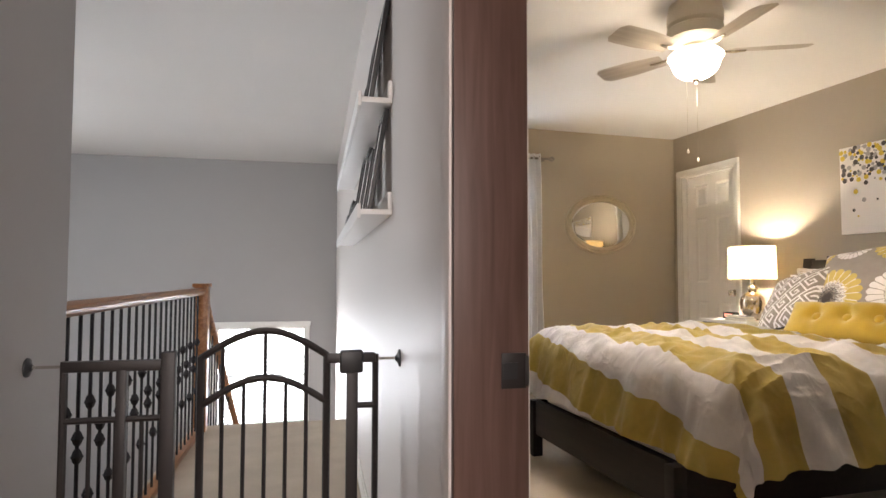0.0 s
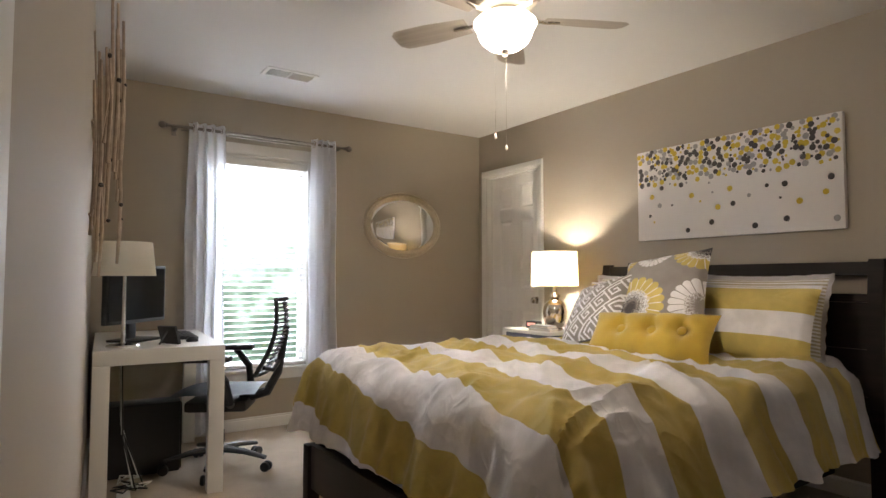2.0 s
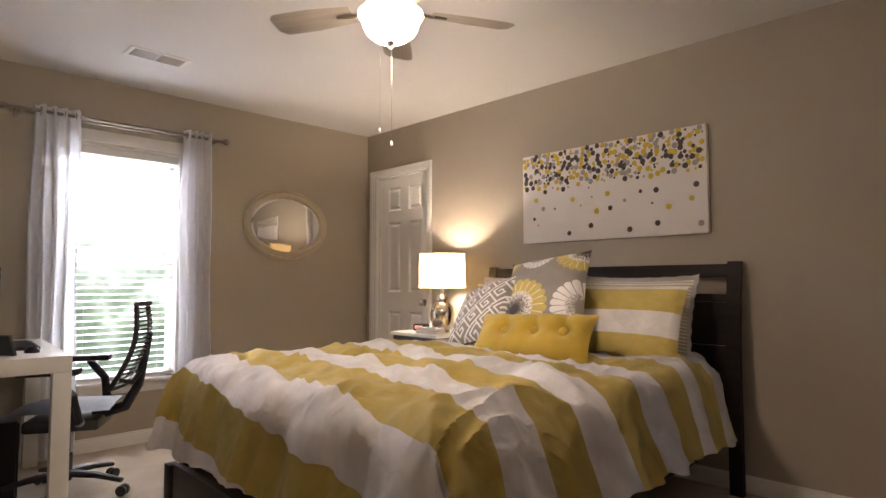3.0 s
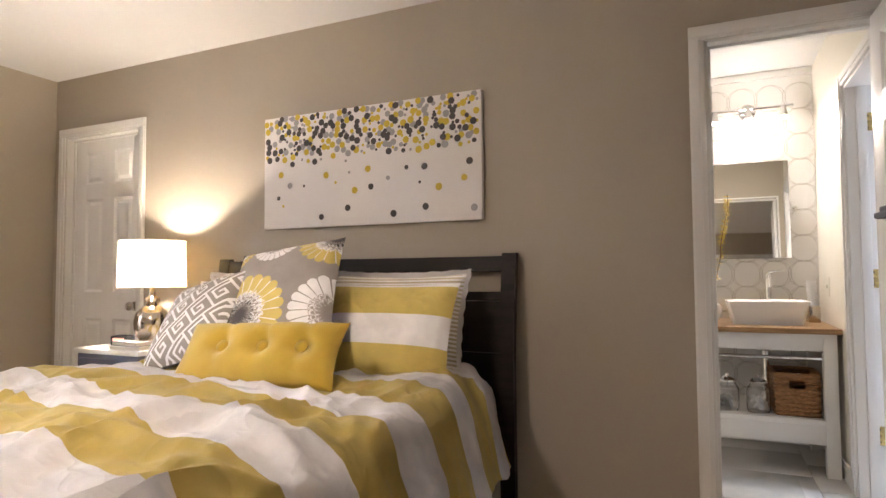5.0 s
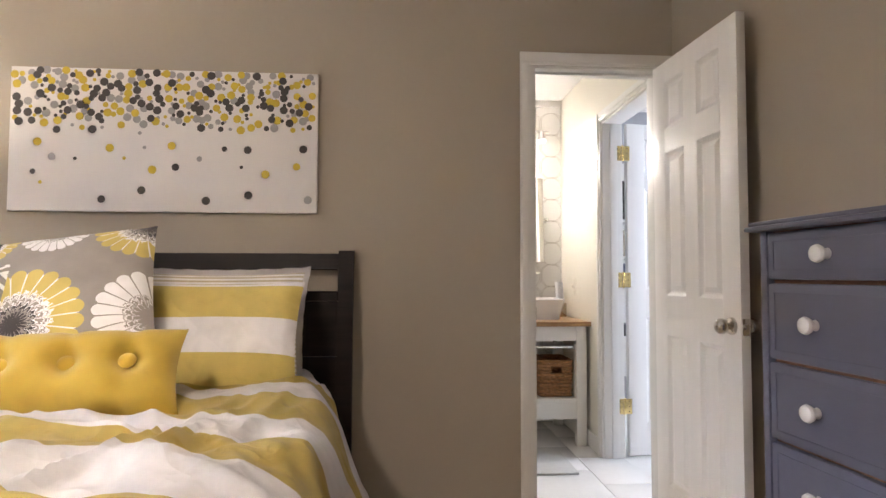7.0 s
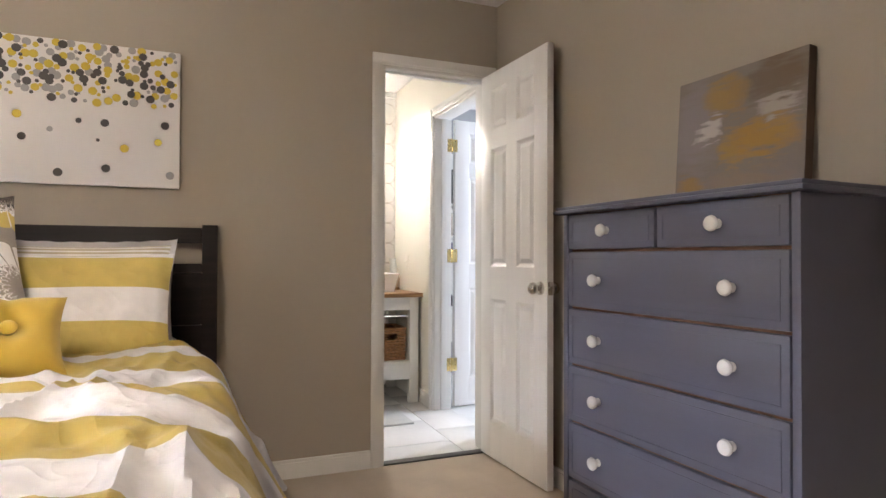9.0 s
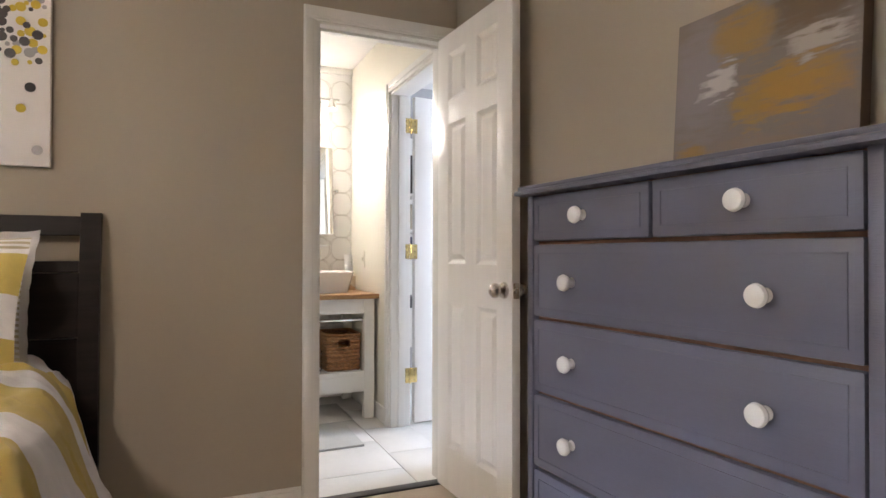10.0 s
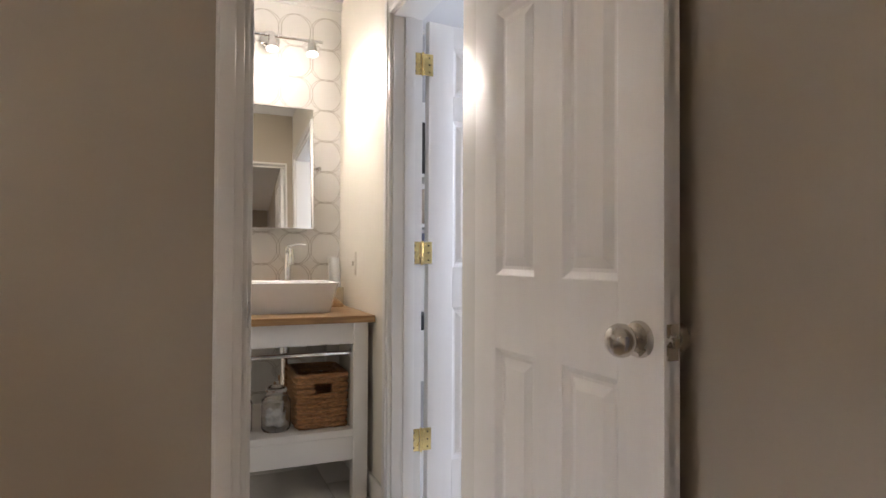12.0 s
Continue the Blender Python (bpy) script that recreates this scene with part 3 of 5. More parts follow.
six_panel("closet_door", 0.674, 2.015, pose(XE + 0.075, DC[1] - 0.013, 0.01, 0, 0, -90), "white six-panel closet door, shut, beside nightstand", (0.60, 0.91))

# ---- window ----
win = thing("window_1", pose(0, 0, 0), "white double-hung window with casing and sill", "window")
win["kind"] = "structure"
y = YN
part("window_casing", boxes((WX0 - 0.06, WX0, y - 0.016, y, WZ0 - 0.02, WZ1 + 0.08), (WX1, WX1 + 0.06, y - 0.016, y, WZ0 - 0.02, WZ1 + 0.08), (WX0, WX1, y - 0.016, y, WZ1, WZ1 + 0.08), bevel=0.004), TRIM, win)
part("window_sill", boxes((WX0 - 0.08, WX1 + 0.08, y - 0.045, y + 0.05, WZ0 - 0.025, WZ0), (WX0 - 0.06, WX1 + 0.06, y - 0.014, y, WZ0 - 0.09, WZ0 - 0.025), bevel=0.004), TRIM, win)
part("window_frame", boxes((WX0, WX0 + 0.02, y, y + 0.13, WZ0, WZ1), (WX1 - 0.02, WX1, y, y + 0.13, WZ0, WZ1), (WX0 + 0.02, WX1 - 0.02, y, y + 0.13, WZ1 - 0.02, WZ1), bevel=0.002), TRIM, win)
MID = 1.22
for nm, z0, z1, dy in (("lower_sash", WZ0, MID + 0.02, 0.07), ("upper_sash", MID - 0.02, WZ1 - 0.02, 0.10)):
    s = part(nm, boxes((WX0 + 0.02, WX0 + 0.06, y + dy, y + dy + 0.028, z0, z1), (WX1 - 0.06, WX1 - 0.02, y + dy, y + dy + 0.028, z0, z1), (WX0 + 0.06, WX1 - 0.06, y + dy, y + dy + 0.028, z0, z0 + 0.045),
                       (WX0 + 0.06, WX1 - 0.06, y + dy, y + dy + 0.028, z1 - 0.045, z1), bevel=0.003), TRIM, win)
    p = part("pane", boxes((WX0 + 0.06, WX1 - 0.06, y + dy + 0.012, y + dy + 0.016, z0 + 0.045, z1 - 0.045)), GLASS, s)
    p.visible_shadow = False
blind = thing("window_blind", pose(0, YN + 0.035, 0), "white horizontal slat blind, open, inside the window", "blind")
part("head_rail", boxes((WX0 + 0.022, WX1 - 0.022, -0.022, 0.022, WZ1 - 0.075, WZ1 - 0.022), bevel=0.003), TRIM, blind)
slat_bm = sheet(1, 4, lambda u, v: (WX0 + 0.024 + u * (WX1 - WX0 - 0.048), (v - 0.5) * 0.046, 0.004 * (1 - (2 * v - 1) ** 2)))
for v in slat_bm.verts:
    v.co = pose(0, 0, 0, -12) @ v.co
slat = part("slat", slat_bm, BLIND, blind)
slat.location.z = WZ0 + 0.05
nsl = 34
for i in range(1, nsl):
    o = slat.copy()
    scene.collection.objects.link(o)
    o.location.z = WZ0 + 0.05 + i * (WZ1 - WZ0 - 0.14) / (nsl - 1)
part("bottom_rail", boxes((WX0 + 0.024, WX1 - 0.024, -0.024, 0.024, WZ0 + 0.008, WZ0 + 0.03), bevel=0.003), TRIM, blind)
for cx in (WX0 + 0.14, WX1 - 0.14):
    part("ladder_cord", tube([(cx, -0.026, WZ0 + 0.03), (cx, -0.026, WZ1 - 0.07)], 0.0012, 5), TRIM, blind)
bd = link("backdrop_trees", sheet(1, 1, lambda u, v: (-14 + 28 * u, 0, -9 + 18 * v)), OUTDOOR)
bd.matrix_basis = pose(2.5, 16.0, 1.2)
tagged(bd, "bright overcast sky over pale green trees", "backdrop", kind="structure")

rod = thing("curtain_rod", pose(0, YN - 0.09, 2.145), "brushed nickel double curtain rod with ball finials", "curtain rod")
part("pole", tube([(1.07, 0, 0), (2.37, 0, 0)], 0.0105, 12), RODMETAL, rod)
part("inner_pole", tube([(1.16, 0.045, -0.012), (2.32, 0.045, -0.012)], 0.006, 10), RODMETAL, rod)
for fx, s in ((1.07, -1), (2.37, 1)):
    part("finial", lathe([(0.0, 0.062), (0.012, 0.06), (0.022, 0.048), (0.0245, 0.036), (0.021, 0.024), (0.012, 0.014), (0.015, 0.008), (0.010, 0)], 20, pose(fx, 0, 0, 0, 90 * s, 0)), RODMETAL, rod)
    part("bracket", boxes((fx - s * 0.05 - 0.009, fx - s * 0.05 + 0.009, -0.008, 0.088, -0.022, -0.010), (fx - s * 0.05 - 0.016, fx - s * 0.05 + 0.016, 0.082, 0.09, -0.05, 0.03), bevel=0.003), RODMETAL, rod)


def curtain(x0, x1, seed, flare):
    c = thing("curtain", pose(0, YN - 0.09, 0), "sheer white grommet curtain hanging beside the window", "curtain", "curtains at the window")
    rng = random.Random(seed)
    ph, nf = rng.random() * 6, 4

    def fn(u, v):
        z = 2.185 - v * 2.15
        w = 1 + flare * v
        mid = (x0 + x1) / 2
        x = mid + (u - 0.5) * (x1 - x0) * w
        a = 0.030 * (1 + 0.25 * v)
        return (x + 0.006 * math.sin(9 * v + 5 * u + ph), a * math.sin(2 * math.pi * nf * u + 0.5 * math.sin(3 * v + ph)) + 0.006 * math.sin(21 * u + 4 * v), z)
    part("panel", sheet(72, 40, fn), CURTAIN, c)
    for k in range(nf):
        part("grommet", tube([(x0 + (k + 0.5) / nf * (x1 - x0), 0.024 * math.cos(t), 2.145 + 0.024 * math.sin(t)) for t in [i * math.pi / 8 for i in range(16)]], 0.004, 6, closed=True), NICKEL, c)
    return c


curtain(1.20, 1.45, 3, 0.1)
curtain(2.09, 2.30, 8, 0.12)

om = thing("oval_mirror", pose(2.965, YN, 1.56, 90), "oval wall mirror with a champagne silver moulded frame", "mirror")


def oval(a, c, z, n=72):
    return [(a * math.cos(2 * math.pi * i / n), c * math.sin(2 * math.pi * i / n), z) for i in range(n)]


def oval_band(rings, n=72):
    bm = bmesh.new()
    rs = [[bm.verts.new(p) for p in oval(a, c, z, n)] for a, c, z in rings]
    for r0, r1 in zip(rs, rs[1:]):
        for i in range(n):
            bm.faces.new((r0[i], r0[(i + 1) % n], r1[(i + 1) % n], r1[i]))
    return bm, rs


A, C = 0.38, 0.285
bm, _ = oval_band([(A, C, 0), (A, C, 0.018), (A - 0.012, C - 0.012, 0.028), (A - 0.026, C - 0.026, 0.020), (A - 0.036, C - 0.036, 0.026), (A - 0.056, C - 0.056, 0.024), (A - 0.068, C - 0.068, 0.010), (A - 0.068, C - 0.068, 0)])
part("frame", bm, SILVER, om)
bm, rs = oval_band([(A - 0.067, C - 0.067, 0.009), (A - 0.088, C - 0.088, 0.0125)])
bm.faces.new(rs[-1])
part("mirror_glass", bm, MIRROR, om)

vent = thing("ceiling_vent", pose(1.70, 4.30, CZ), "white metal ceiling air vent", "vent")
part("frame", boxes((-0.17, 0.17, -0.085, -0.06, -0.008, 0), (-0.17, 0.17, 0.06, 0.085, -0.008, 0), (-0.17, -0.145, -0.06, 0.06, -0.008, 0), (0.145, 0.17, -0.06, 0.06, -0.008, 0), (-0.006, 0.006, -0.06, 0.06, -0.007, 0), bevel=0.003), TRIM, vent)
# flat black sheet stands in for the shade behind the slats
part("duct_shade", boxes((-0.145, 0.145, -0.06, 0.06, -0.0015, -0.0005)), BLACKPLASTIC, vent)
for k in range(7):
    for s in (-1, 1):
        bm = boxes((-0.066, 0.066, -0.0015, 0.0015, -0.008, 0.003))
        for v in bm.verts:
            v.co = pose(s * 0.076, -0.051 + k * 0.017, -0.004, 20 * s) @ v.co
        part("slat", bm, TRIM, vent)

# ---- ceiling fan ----
fan = thing("ceiling_fan", pose(1.978, 2.451, 0), "white five-blade ceiling fan with lit glass bowl", "ceiling fan")
FANW = mat("fan_white_enamel", (0.66, 0.60, 0.50), 0.4, var=0.03)
BLADE = wood("pale_fan_blade", (0.40, 0.35, 0.29), (0.50, 0.44, 0.37), 0.4, 0, 10)
part("motor_housing", lathe([(0, CZ), (0.125, CZ), (0.13, CZ - 0.03), (0.135, CZ - 0.045), (0.135, CZ - 0.10), (0.125, CZ - 0.115), (0.135, CZ - 0.125), (0.135, CZ - 0.175), (0.10, CZ - 0.20), (0.07, CZ - 0.215), (0, CZ - 0.215)], 40), FANW, fan)
part("light_fitter", lathe([(0.07, CZ - 0.21), (0.085, CZ - 0.225), (0.085, CZ - 0.245), (0.06, CZ - 0.26)], 32), FANW, fan)
g = part("glass_bowl", lathe([(0.085, 2.20), (0.115, 2.196), (0.132, 2.18), (0.134, 2.17), (0.118, 2.145), (0.112, 2.12), (0.098, 2.096), (0.07, 2.074), (0.038, 2.063), (0, 2.06)], 40), GLOBE, fan, "frosted white glass light bowl, lit")
g.visible_shadow = False
part("bowl_finial", lathe([(0, 2.036), (0.009, 2.038), (0.012, 2.046), (0.016, 2.054), (0.018, 2.064)], 16), NICKEL, fan)


def blade_fn(u, v):
    x = 0.17 + u * 0.37
    w = 0.052 + 0.018 * min(1, u * 2) - (0.03 * max(0, (u - 0.9) / 0.1) ** 2)
    return (x, (v - 0.5) * 2 * w, (v - 0.5) * 2 * w * 0.21)


bb = part("blade", sheet(14, 6, blade_fn, thick=0.006), BLADE, fan)
iron = part("blade_iron", tube([(0.10, 0, 0.012), (0.14, 0, -0.004), (0.18, 0, -0.008), (0.24, 0, -0.006)], [0.012, 0.011, 0.013, 0.008], 8, squash=0.5), NICKEL, fan)
for k in range(5):
    m = pose(0, 0, 2.20, 0, 0, -25.6 + 72 * k)
    for src in (bb, iron):
        o = src if k == 0 else src.copy()
        if k:
            scene.collection.objects.link(o)
        o.matrix_basis = m
for dx, dz, nm in ((-0.03, 1.70, 0), (0.03, 1.66, 1)):
    part("pull_chain", tube([(dx, 0.03, 2.05), (dx, 0.03, dz)], 0.0006, 5), NICKEL, fan)
    part("pull_knob", lathe([(0, -0.014), (0.005, -0.011), (0.0065, -0.004), (0.004, 0.006), (0, 0.010)], 12, pose(dx, 0.03, dz)), WHITELAC, fan)

# ---- bed ----
bed = thing("bed", pose(0, 0, 0), "espresso wooden bed frame with slotted sleigh headboard", "bed")
HB0, HB1 = 1.745, 3.475
for y0 in (HB0, HB1 - 0.065):
    bm = bmesh.new()
    prof = [(3.70, 0.0), (3.70, 0.75), (3.725, 1.0), (3.755, 1.198)]
    for (xa, za), (xb, zb) in zip(prof, prof[1:]):
        vs = []
        for (xx, zz) in ((xa, za), (xb, zb)):
            vs += [bm.verts.new((xx, y0, zz)), bm.verts.new((xx + 0.04, y0, zz)), bm.verts.new((xx + 0.04, y0 + 0.065, zz)), bm.verts.new((xx, y0 + 0.065, zz))]
        for q in ((0, 1, 5, 4), (1, 2, 6, 5), (2, 3, 7, 6), (3, 0, 4, 7)):
            bm.faces.new([vs[i] for i in q])
    bm.faces.new(vs[4:])
    bmesh.ops.remove_doubles(bm, verts=bm.verts, dist=1e-5)
    part("headboard_post", bm, ESPRESSO, bed)
ya, yb = HB0 + 0.065, HB1 - 0.065


def slab(z0, z1, t=0.026):
    """A board between the posts, following their backward lean."""
    def xat(z):
        return 3.708 + (0.025 * (z - 0.75) / 0.25 if 0.75 < z < 1.0 else 0) + (0.025 + 0.03 * (z - 1.0) / 0.198 if z >= 1.0 else 0)
    bm = bmesh.new()
    vs = [bm.verts.new((xat(z) + d, yy, z)) for z in (z0, z1) for d, yy in ((0, ya), (t, ya), (t, yb), (0, yb))]
    for q in ((0, 1, 5, 4), (1, 2, 6, 5), (2, 3, 7, 6), (3, 0, 4, 7), (0, 1, 2, 3), (4, 5, 6, 7)):
        bm.faces.new([vs[i] for i in q])
    bmesh.ops.bevel(bm, geom=bm.edges[:], offset=0.003, segments=1, affect="EDGES")
    return bm


part("top_rail", slab(1.115, 1.185), ESPRESSO, bed)
part("slot_rail", slab(0.985, 1.025), ESPRESSO, bed)
for k in range(3):
    part("headboard_panel", slab(0.30 + k * 0.2285, 0.526 + k * 0.2285, 0.02), ESPRESSO, bed)
FX = 1.46
for y0 in (3.225, 1.95):
    part("foot_post", boxes((FX - 0.03, FX + 0.03, y0, y0 + 0.06, 0, 0.325), bevel=0.004), ESPRESSO, bed)
part("footboard", boxes((FX - 0.015, FX + 0.015, 2.01, 3.225, 0.13, 0.33), bevel=0.004), ESPRESSO, bed)
for y0 in (1.965, 3.235):
    part("side_rail", boxes((FX + 0.03, 3.70, y0, y0 + 0.03, 0.13, 0.33), bevel=0.004), ESPRESSO, bed)
part("slat_deck", boxes((FX + 0.03, 3.69, 1.995, 3.235, 0.27, 0.30)), ESPRESSO, bed)
mt = link("mattress", boxes((FX + 0.06, 3.685, 1.87, 3.35, 0.30, 0.60), bevel=0.05), SHEET)
tagged(mt, "white mattress and box spring on the bed frame", "mattress")

YC, BW, RAD, TOP = 2.61, 0.655, 0.145, 0.685
XH = 3.64
SIDE, LONG = 1.17, 2.42


def bend(a, limit, turn=1.40):
    """Arc length a across an edge at limit: how far out, how far down."""
    if a <= limit:
        return a, 0.0
    th = min((a - limit) / RAD, turn)
    e = max(0.0, a - limit - RAD * turn)
    return limit + RAD * math.sin(th) + e * math.cos(th), RAD * (1 - math.cos(th)) + e * math.sin(th)


def ridge(p, sharp):
    """A field of thin raised folds: 1 on their crests, falling off on both sides."""
    return math.exp(-(noise.noise(p) * sharp) ** 2)


def duvet_fn(u, v):
    s = (v - 0.5) * 2 * SIDE
    t = u * LONG
    oy, dy = bend(abs(s), BW + 0.11 * min(1, t / 0.8), 1.40 - 0.34 * min(1, t / 1.2))
    ox, dx = bend(t, 1.98)
    drop = (dy ** 2.2 + dx ** 2.2) ** (1 / 2.2)
    if drop > 0.36:
        drop = 0.36 + (drop - 0.36) * (0.75 - 0.4 * min(1.0, dx / 0.3))
    x, yy = XH - ox, YC + math.copysign(oy, s)
    p = Vector((t * 1.9, s * 1.9, 0.3))
    f = min(1.0, drop / 0.3)
    puff = 0.024 * noise.noise(p * 1.1) + 0.018 * noise.noise(p * 2.7) + 0.007 * noise.noise(p * 7)
    q = Vector((t, s, 0)) + Vector((noise.noise(p * 1.3), noise.noise(p * 1.3 + Vector((7, 3, 1))), 0)) * 0.16
    crease = 0.026 * ridge(Vector((q.x * 3.2 + q.y * 1.5, q.y * 2.2 - q.x * 0.8, 5.0)), 4.0) + 0.019 * ridge(Vector((q.x * 2.0 - q.y * 3.4, q.y * 6.0 + q.x * 3.0, 2.0)), 4.5)
    crease += 0.008 * ridge(Vector((q.x * 9 + q.y * 4, q.y * 10 - q.x * 5, 8.0)), 3.0)
    z = TOP + 0.045 * math.exp(-((t - 1.55) / 0.7) ** 2) * (1 - min(1, abs(s) / 1.1) ** 3) - drop
    # hanging folds grow towards the hem
    w = f * (0.016 * math.sin(t * 15 + 3.5 * noise.noise(Vector((t * 2, s, 1)))) + 0.012 * noise.noise(Vector((t * 6, s * 2, 9))) + 0.020 * ridge(Vector((t * 7, s * 1.6, 3.0)), 4.0))
    wf = f * (0.018 * math.sin(s * 15 + 3 * noise.noise(Vector((s * 2, t, 4)))) + 0.024 * ridge(Vector((s * 7, t * 1.6, 6.0)), 4.0))
    yy += math.copysign(w * min(1.0, dy / 0.1), s)
    x -= wf * min(1.0, dx / 0.1)
    return (x, yy, z + puff * (1 - 0.5 * f) + crease * (1 - 0.55 * f))


bm = sheet(190, 190, duvet_fn, lambda u, v: (u * LONG + 0.14 * (v - 0.5) * 2 * SIDE, (v - 0.5) * 2 * SIDE))
bmesh.ops.solidify(bm, geom=bm.faces[:], thickness=-0.02)
dv = link("duvet", bm, DUVET)
tagged(dv, "rumpled yellow and white wide-striped duvet on the bed", "duvet")


def pillow(name, w, h, d, m, material, label, back=None, pinch=0.06, flange=0.0, n=28):
    """A stuffed cushion in its own xy plane, z its thickness, with drawn-in sides and pointed corners."""
    def side(sg):
        def fn(u, v):
            a, c = 2 * u - 1, 2 * v - 1
            k = max(0.0, (1 - abs(a) ** 2.6) * (1 - abs(c) ** 2.6)) ** 0.5
            x = a * w / 2 * (1 - pinch * (1 - c * c))
            yy = c * h / 2 * (1 - pinch * (1 - a * a))
            wr = 0.007 * noise.noise(Vector((x * 9, yy * 9, sg * 3 + w))) * k
            return (x, yy, sg * d / 2 * k + wr)
        return fn
    p = thing(name, m, label, "pillow", "pillows on the bed")
    for sg, mt_ in ((1, material), (-1, back or material)):
        part("front" if sg > 0 else "back", sheet(n, n, side(sg), lambda u, v: ((u - 0.5) * w, (v - 0.5) * h)), mt_, p)
    if flange:
        bm = bmesh.new()
        N = 120
        pts = []
        for i in range(N):
            t = i / N * 4
            e, q = int(t), t - int(t)
            a, c = ((2 * q - 1, -1), (1, 2 * q - 1), (1 - 2 * q, 1), (-1, 1 - 2 * q))[e]
            pts.append(((a * w / 2 * (1 - pinch * (1 - c * c)), c * h / 2 * (1 - pinch * (1 - a * a))), i))
        ins = [bm.verts.new((x, yy, 0)) for (x, yy), i in pts]
        out = [bm.verts.new((x * (1 + 2 * flange / w), yy * (1 + 2 * flange / h), 0.008 * math.sin(i * 1.6))) for (x, yy), i in pts]
        for i in range(N):
            bm.faces.new((ins[i], ins[(i + 1) % N], out[(i + 1) % N], out[i]))
        bmesh.ops.solidify(bm, geom=bm.faces[:], thickness=0.004)
        part("flange", bm, back or material, p)
    return p


def leant(x, yc, z, tilt, turn=0.0, spin=0.0):
    """Stands a cushion upright facing the bed's foot, leaning back by tilt degrees, turned about z, spun in its plane."""
    return Matrix.Translation((x, yc, z)) @ Matrix.Rotation(radians(turn), 4, "Z") @ Matrix.Rotation(radians(tilt), 4, "Y") @ Matrix(((0, 0, -1, 0), (-1, 0, 0, 0), (0, 1, 0, 0), (0, 0, 0, 1))) @ Matrix.Rotation(radians(spin), 4, "Z")


pillow("pillow_sham", 0.68, 0.46, 0.15, leant(3.57, 2.27, 0.88, 14), TICK, "thin-striped sham with scalloped edge against the headboard", flange=0.025)
pillow("pillow_sham", 0.66, 0.44, 0.16, leant(3.43, 2.24, 0.86, 20), SHAM, "yellow and white wide-striped pillow leaning on a sham")
pillow("pillow_sham", 0.68, 0.46, 0.15, leant(3.57, 3.05, 0.88, 14), TICK, "thin-striped sham partly hidden behind cushions", flange=0.025)
pillow("pillow_sham", 0.66, 0.44, 0.16, leant(3.46, 3.05, 0.87, 18), SHAM, "wide-striped pillow hidden behind the patterned cushions")
pillow("floral_pillow", 0.51, 0.56, 0.17, leant(3.25, 2.62, 1.012, 36, 5, 11), FLORAL, "taupe square pillow with yellow and white daisies", BLACKCLOTH)
pillow("key_pillow", 0.45, 0.45, 0.15, leant(3.135, 2.99, 0.91, 37, -13, 17), KEYCLOTH, "grey and white geometric key patterned square pillow", BLACKCLOTH)
lum = pillow("lumbar_pillow", 0.68, 0.29, 0.17, leant(3.0, 2.53, 0.80, 38, 9, 1.5), MUSTARD, "mustard yellow lumbar pillow with three tufted buttons", n=40)
front = [o for o in lum.children if o.name.startswith("front")][0]
for v in front.data.vertices:
    for bx in (-0.14, 0.03, 0.19):
        q = math.hypot(v.co.x - bx, v.co.y - 0.015)
        v.co.z -= 0.045 * math.exp(-(q / 0.045) ** 2)
        v.co.z -= 0.014 * math.exp(-((v.co.x - bx) / 0.02) ** 2) * (1 if v.co.y > 0 else 0.4)
for bx in (-0.14, 0.03, 0.19):
    part("button", lathe([(0, 0.014), (0.016, 0.011), (0.025, 0.003), (0.022, -0.006)], 20, pose(bx, 0.015, 0.042)), MUSTARD, lum)

# ---- painting over the bed ----
pt = thing("dotted_canvas", pose(XE, 2.54, 1.66), "white canvas print with falling yellow, grey and black dots", "painting")
PW, PH = 1.265, 0.605
part("canvas", boxes((-0.032, -0.001, -PW / 2, PW / 2, -PH / 2, PH / 2), bevel=0.003), CANVAS, pt)
rng = random.Random(11)
dots = {"k": [], "g": [], "y": []}
tries = 0
placed = []
while len(placed) < 345 and tries < 14000:
    tries += 1
    d = rng.random() ** 1.25                      # from the top down
    r = rng.choice((0.0075, 0.0115, 0.0155, 0.0165, 0.017, 0.0175))
    if d > 0.42 and rng.random() > 0.18 * (1.25 - d):
        continue
    yy, zz = (rng.random() - 0.5) * (PW - 0.03), PH / 2 - 0.012 - d * (PH - 0.03)
    if any(math.hypot(yy - a, zz - c) < (0.68 if d < 0.36 else 1.0 if d < 0.44 else 2.3) * (r + q) for a, c, q in placed):
        continue
    placed.append((yy, zz, r))
    dots[rng.choice("kkkggyyy" if d < 0.5 else "kkgyyk")].append((yy, zz, r))
for lay_, (key, mm) in enumerate((("g", DOTG), ("y", DOTY), ("k", DOTK))):
    bm = bmesh.new()
    for i, (yy, zz, r) in enumerate(dots[key]):
        xx = -0.0326 - 0.0002 * lay_ - 0.00001 * (i % 12)
        bm.faces.new([bm.verts.new((xx, yy + r * math.cos(k * math.pi / 10), zz + r * math.sin(k * math.pi / 10))) for k in range(20)])
    tagged(part("dots", bm, mm, pt), kind="stuff")

# ---- nightstand and what stands on it ----
ns = thing("nightstand", pose(3.36, 3.63, 0), "dark grey nightstand with a pale top beside the bed", "nightstand")
part("body", boxes((0.02, 0.41, 0.02, 0.49, 0.10, 0.695), bevel=0.004), SLATE, ns)
part("top", boxes((0, 0.43, 0, 0.51, 0.695, 0.72), bevel=0.006), WHITELAC, ns)
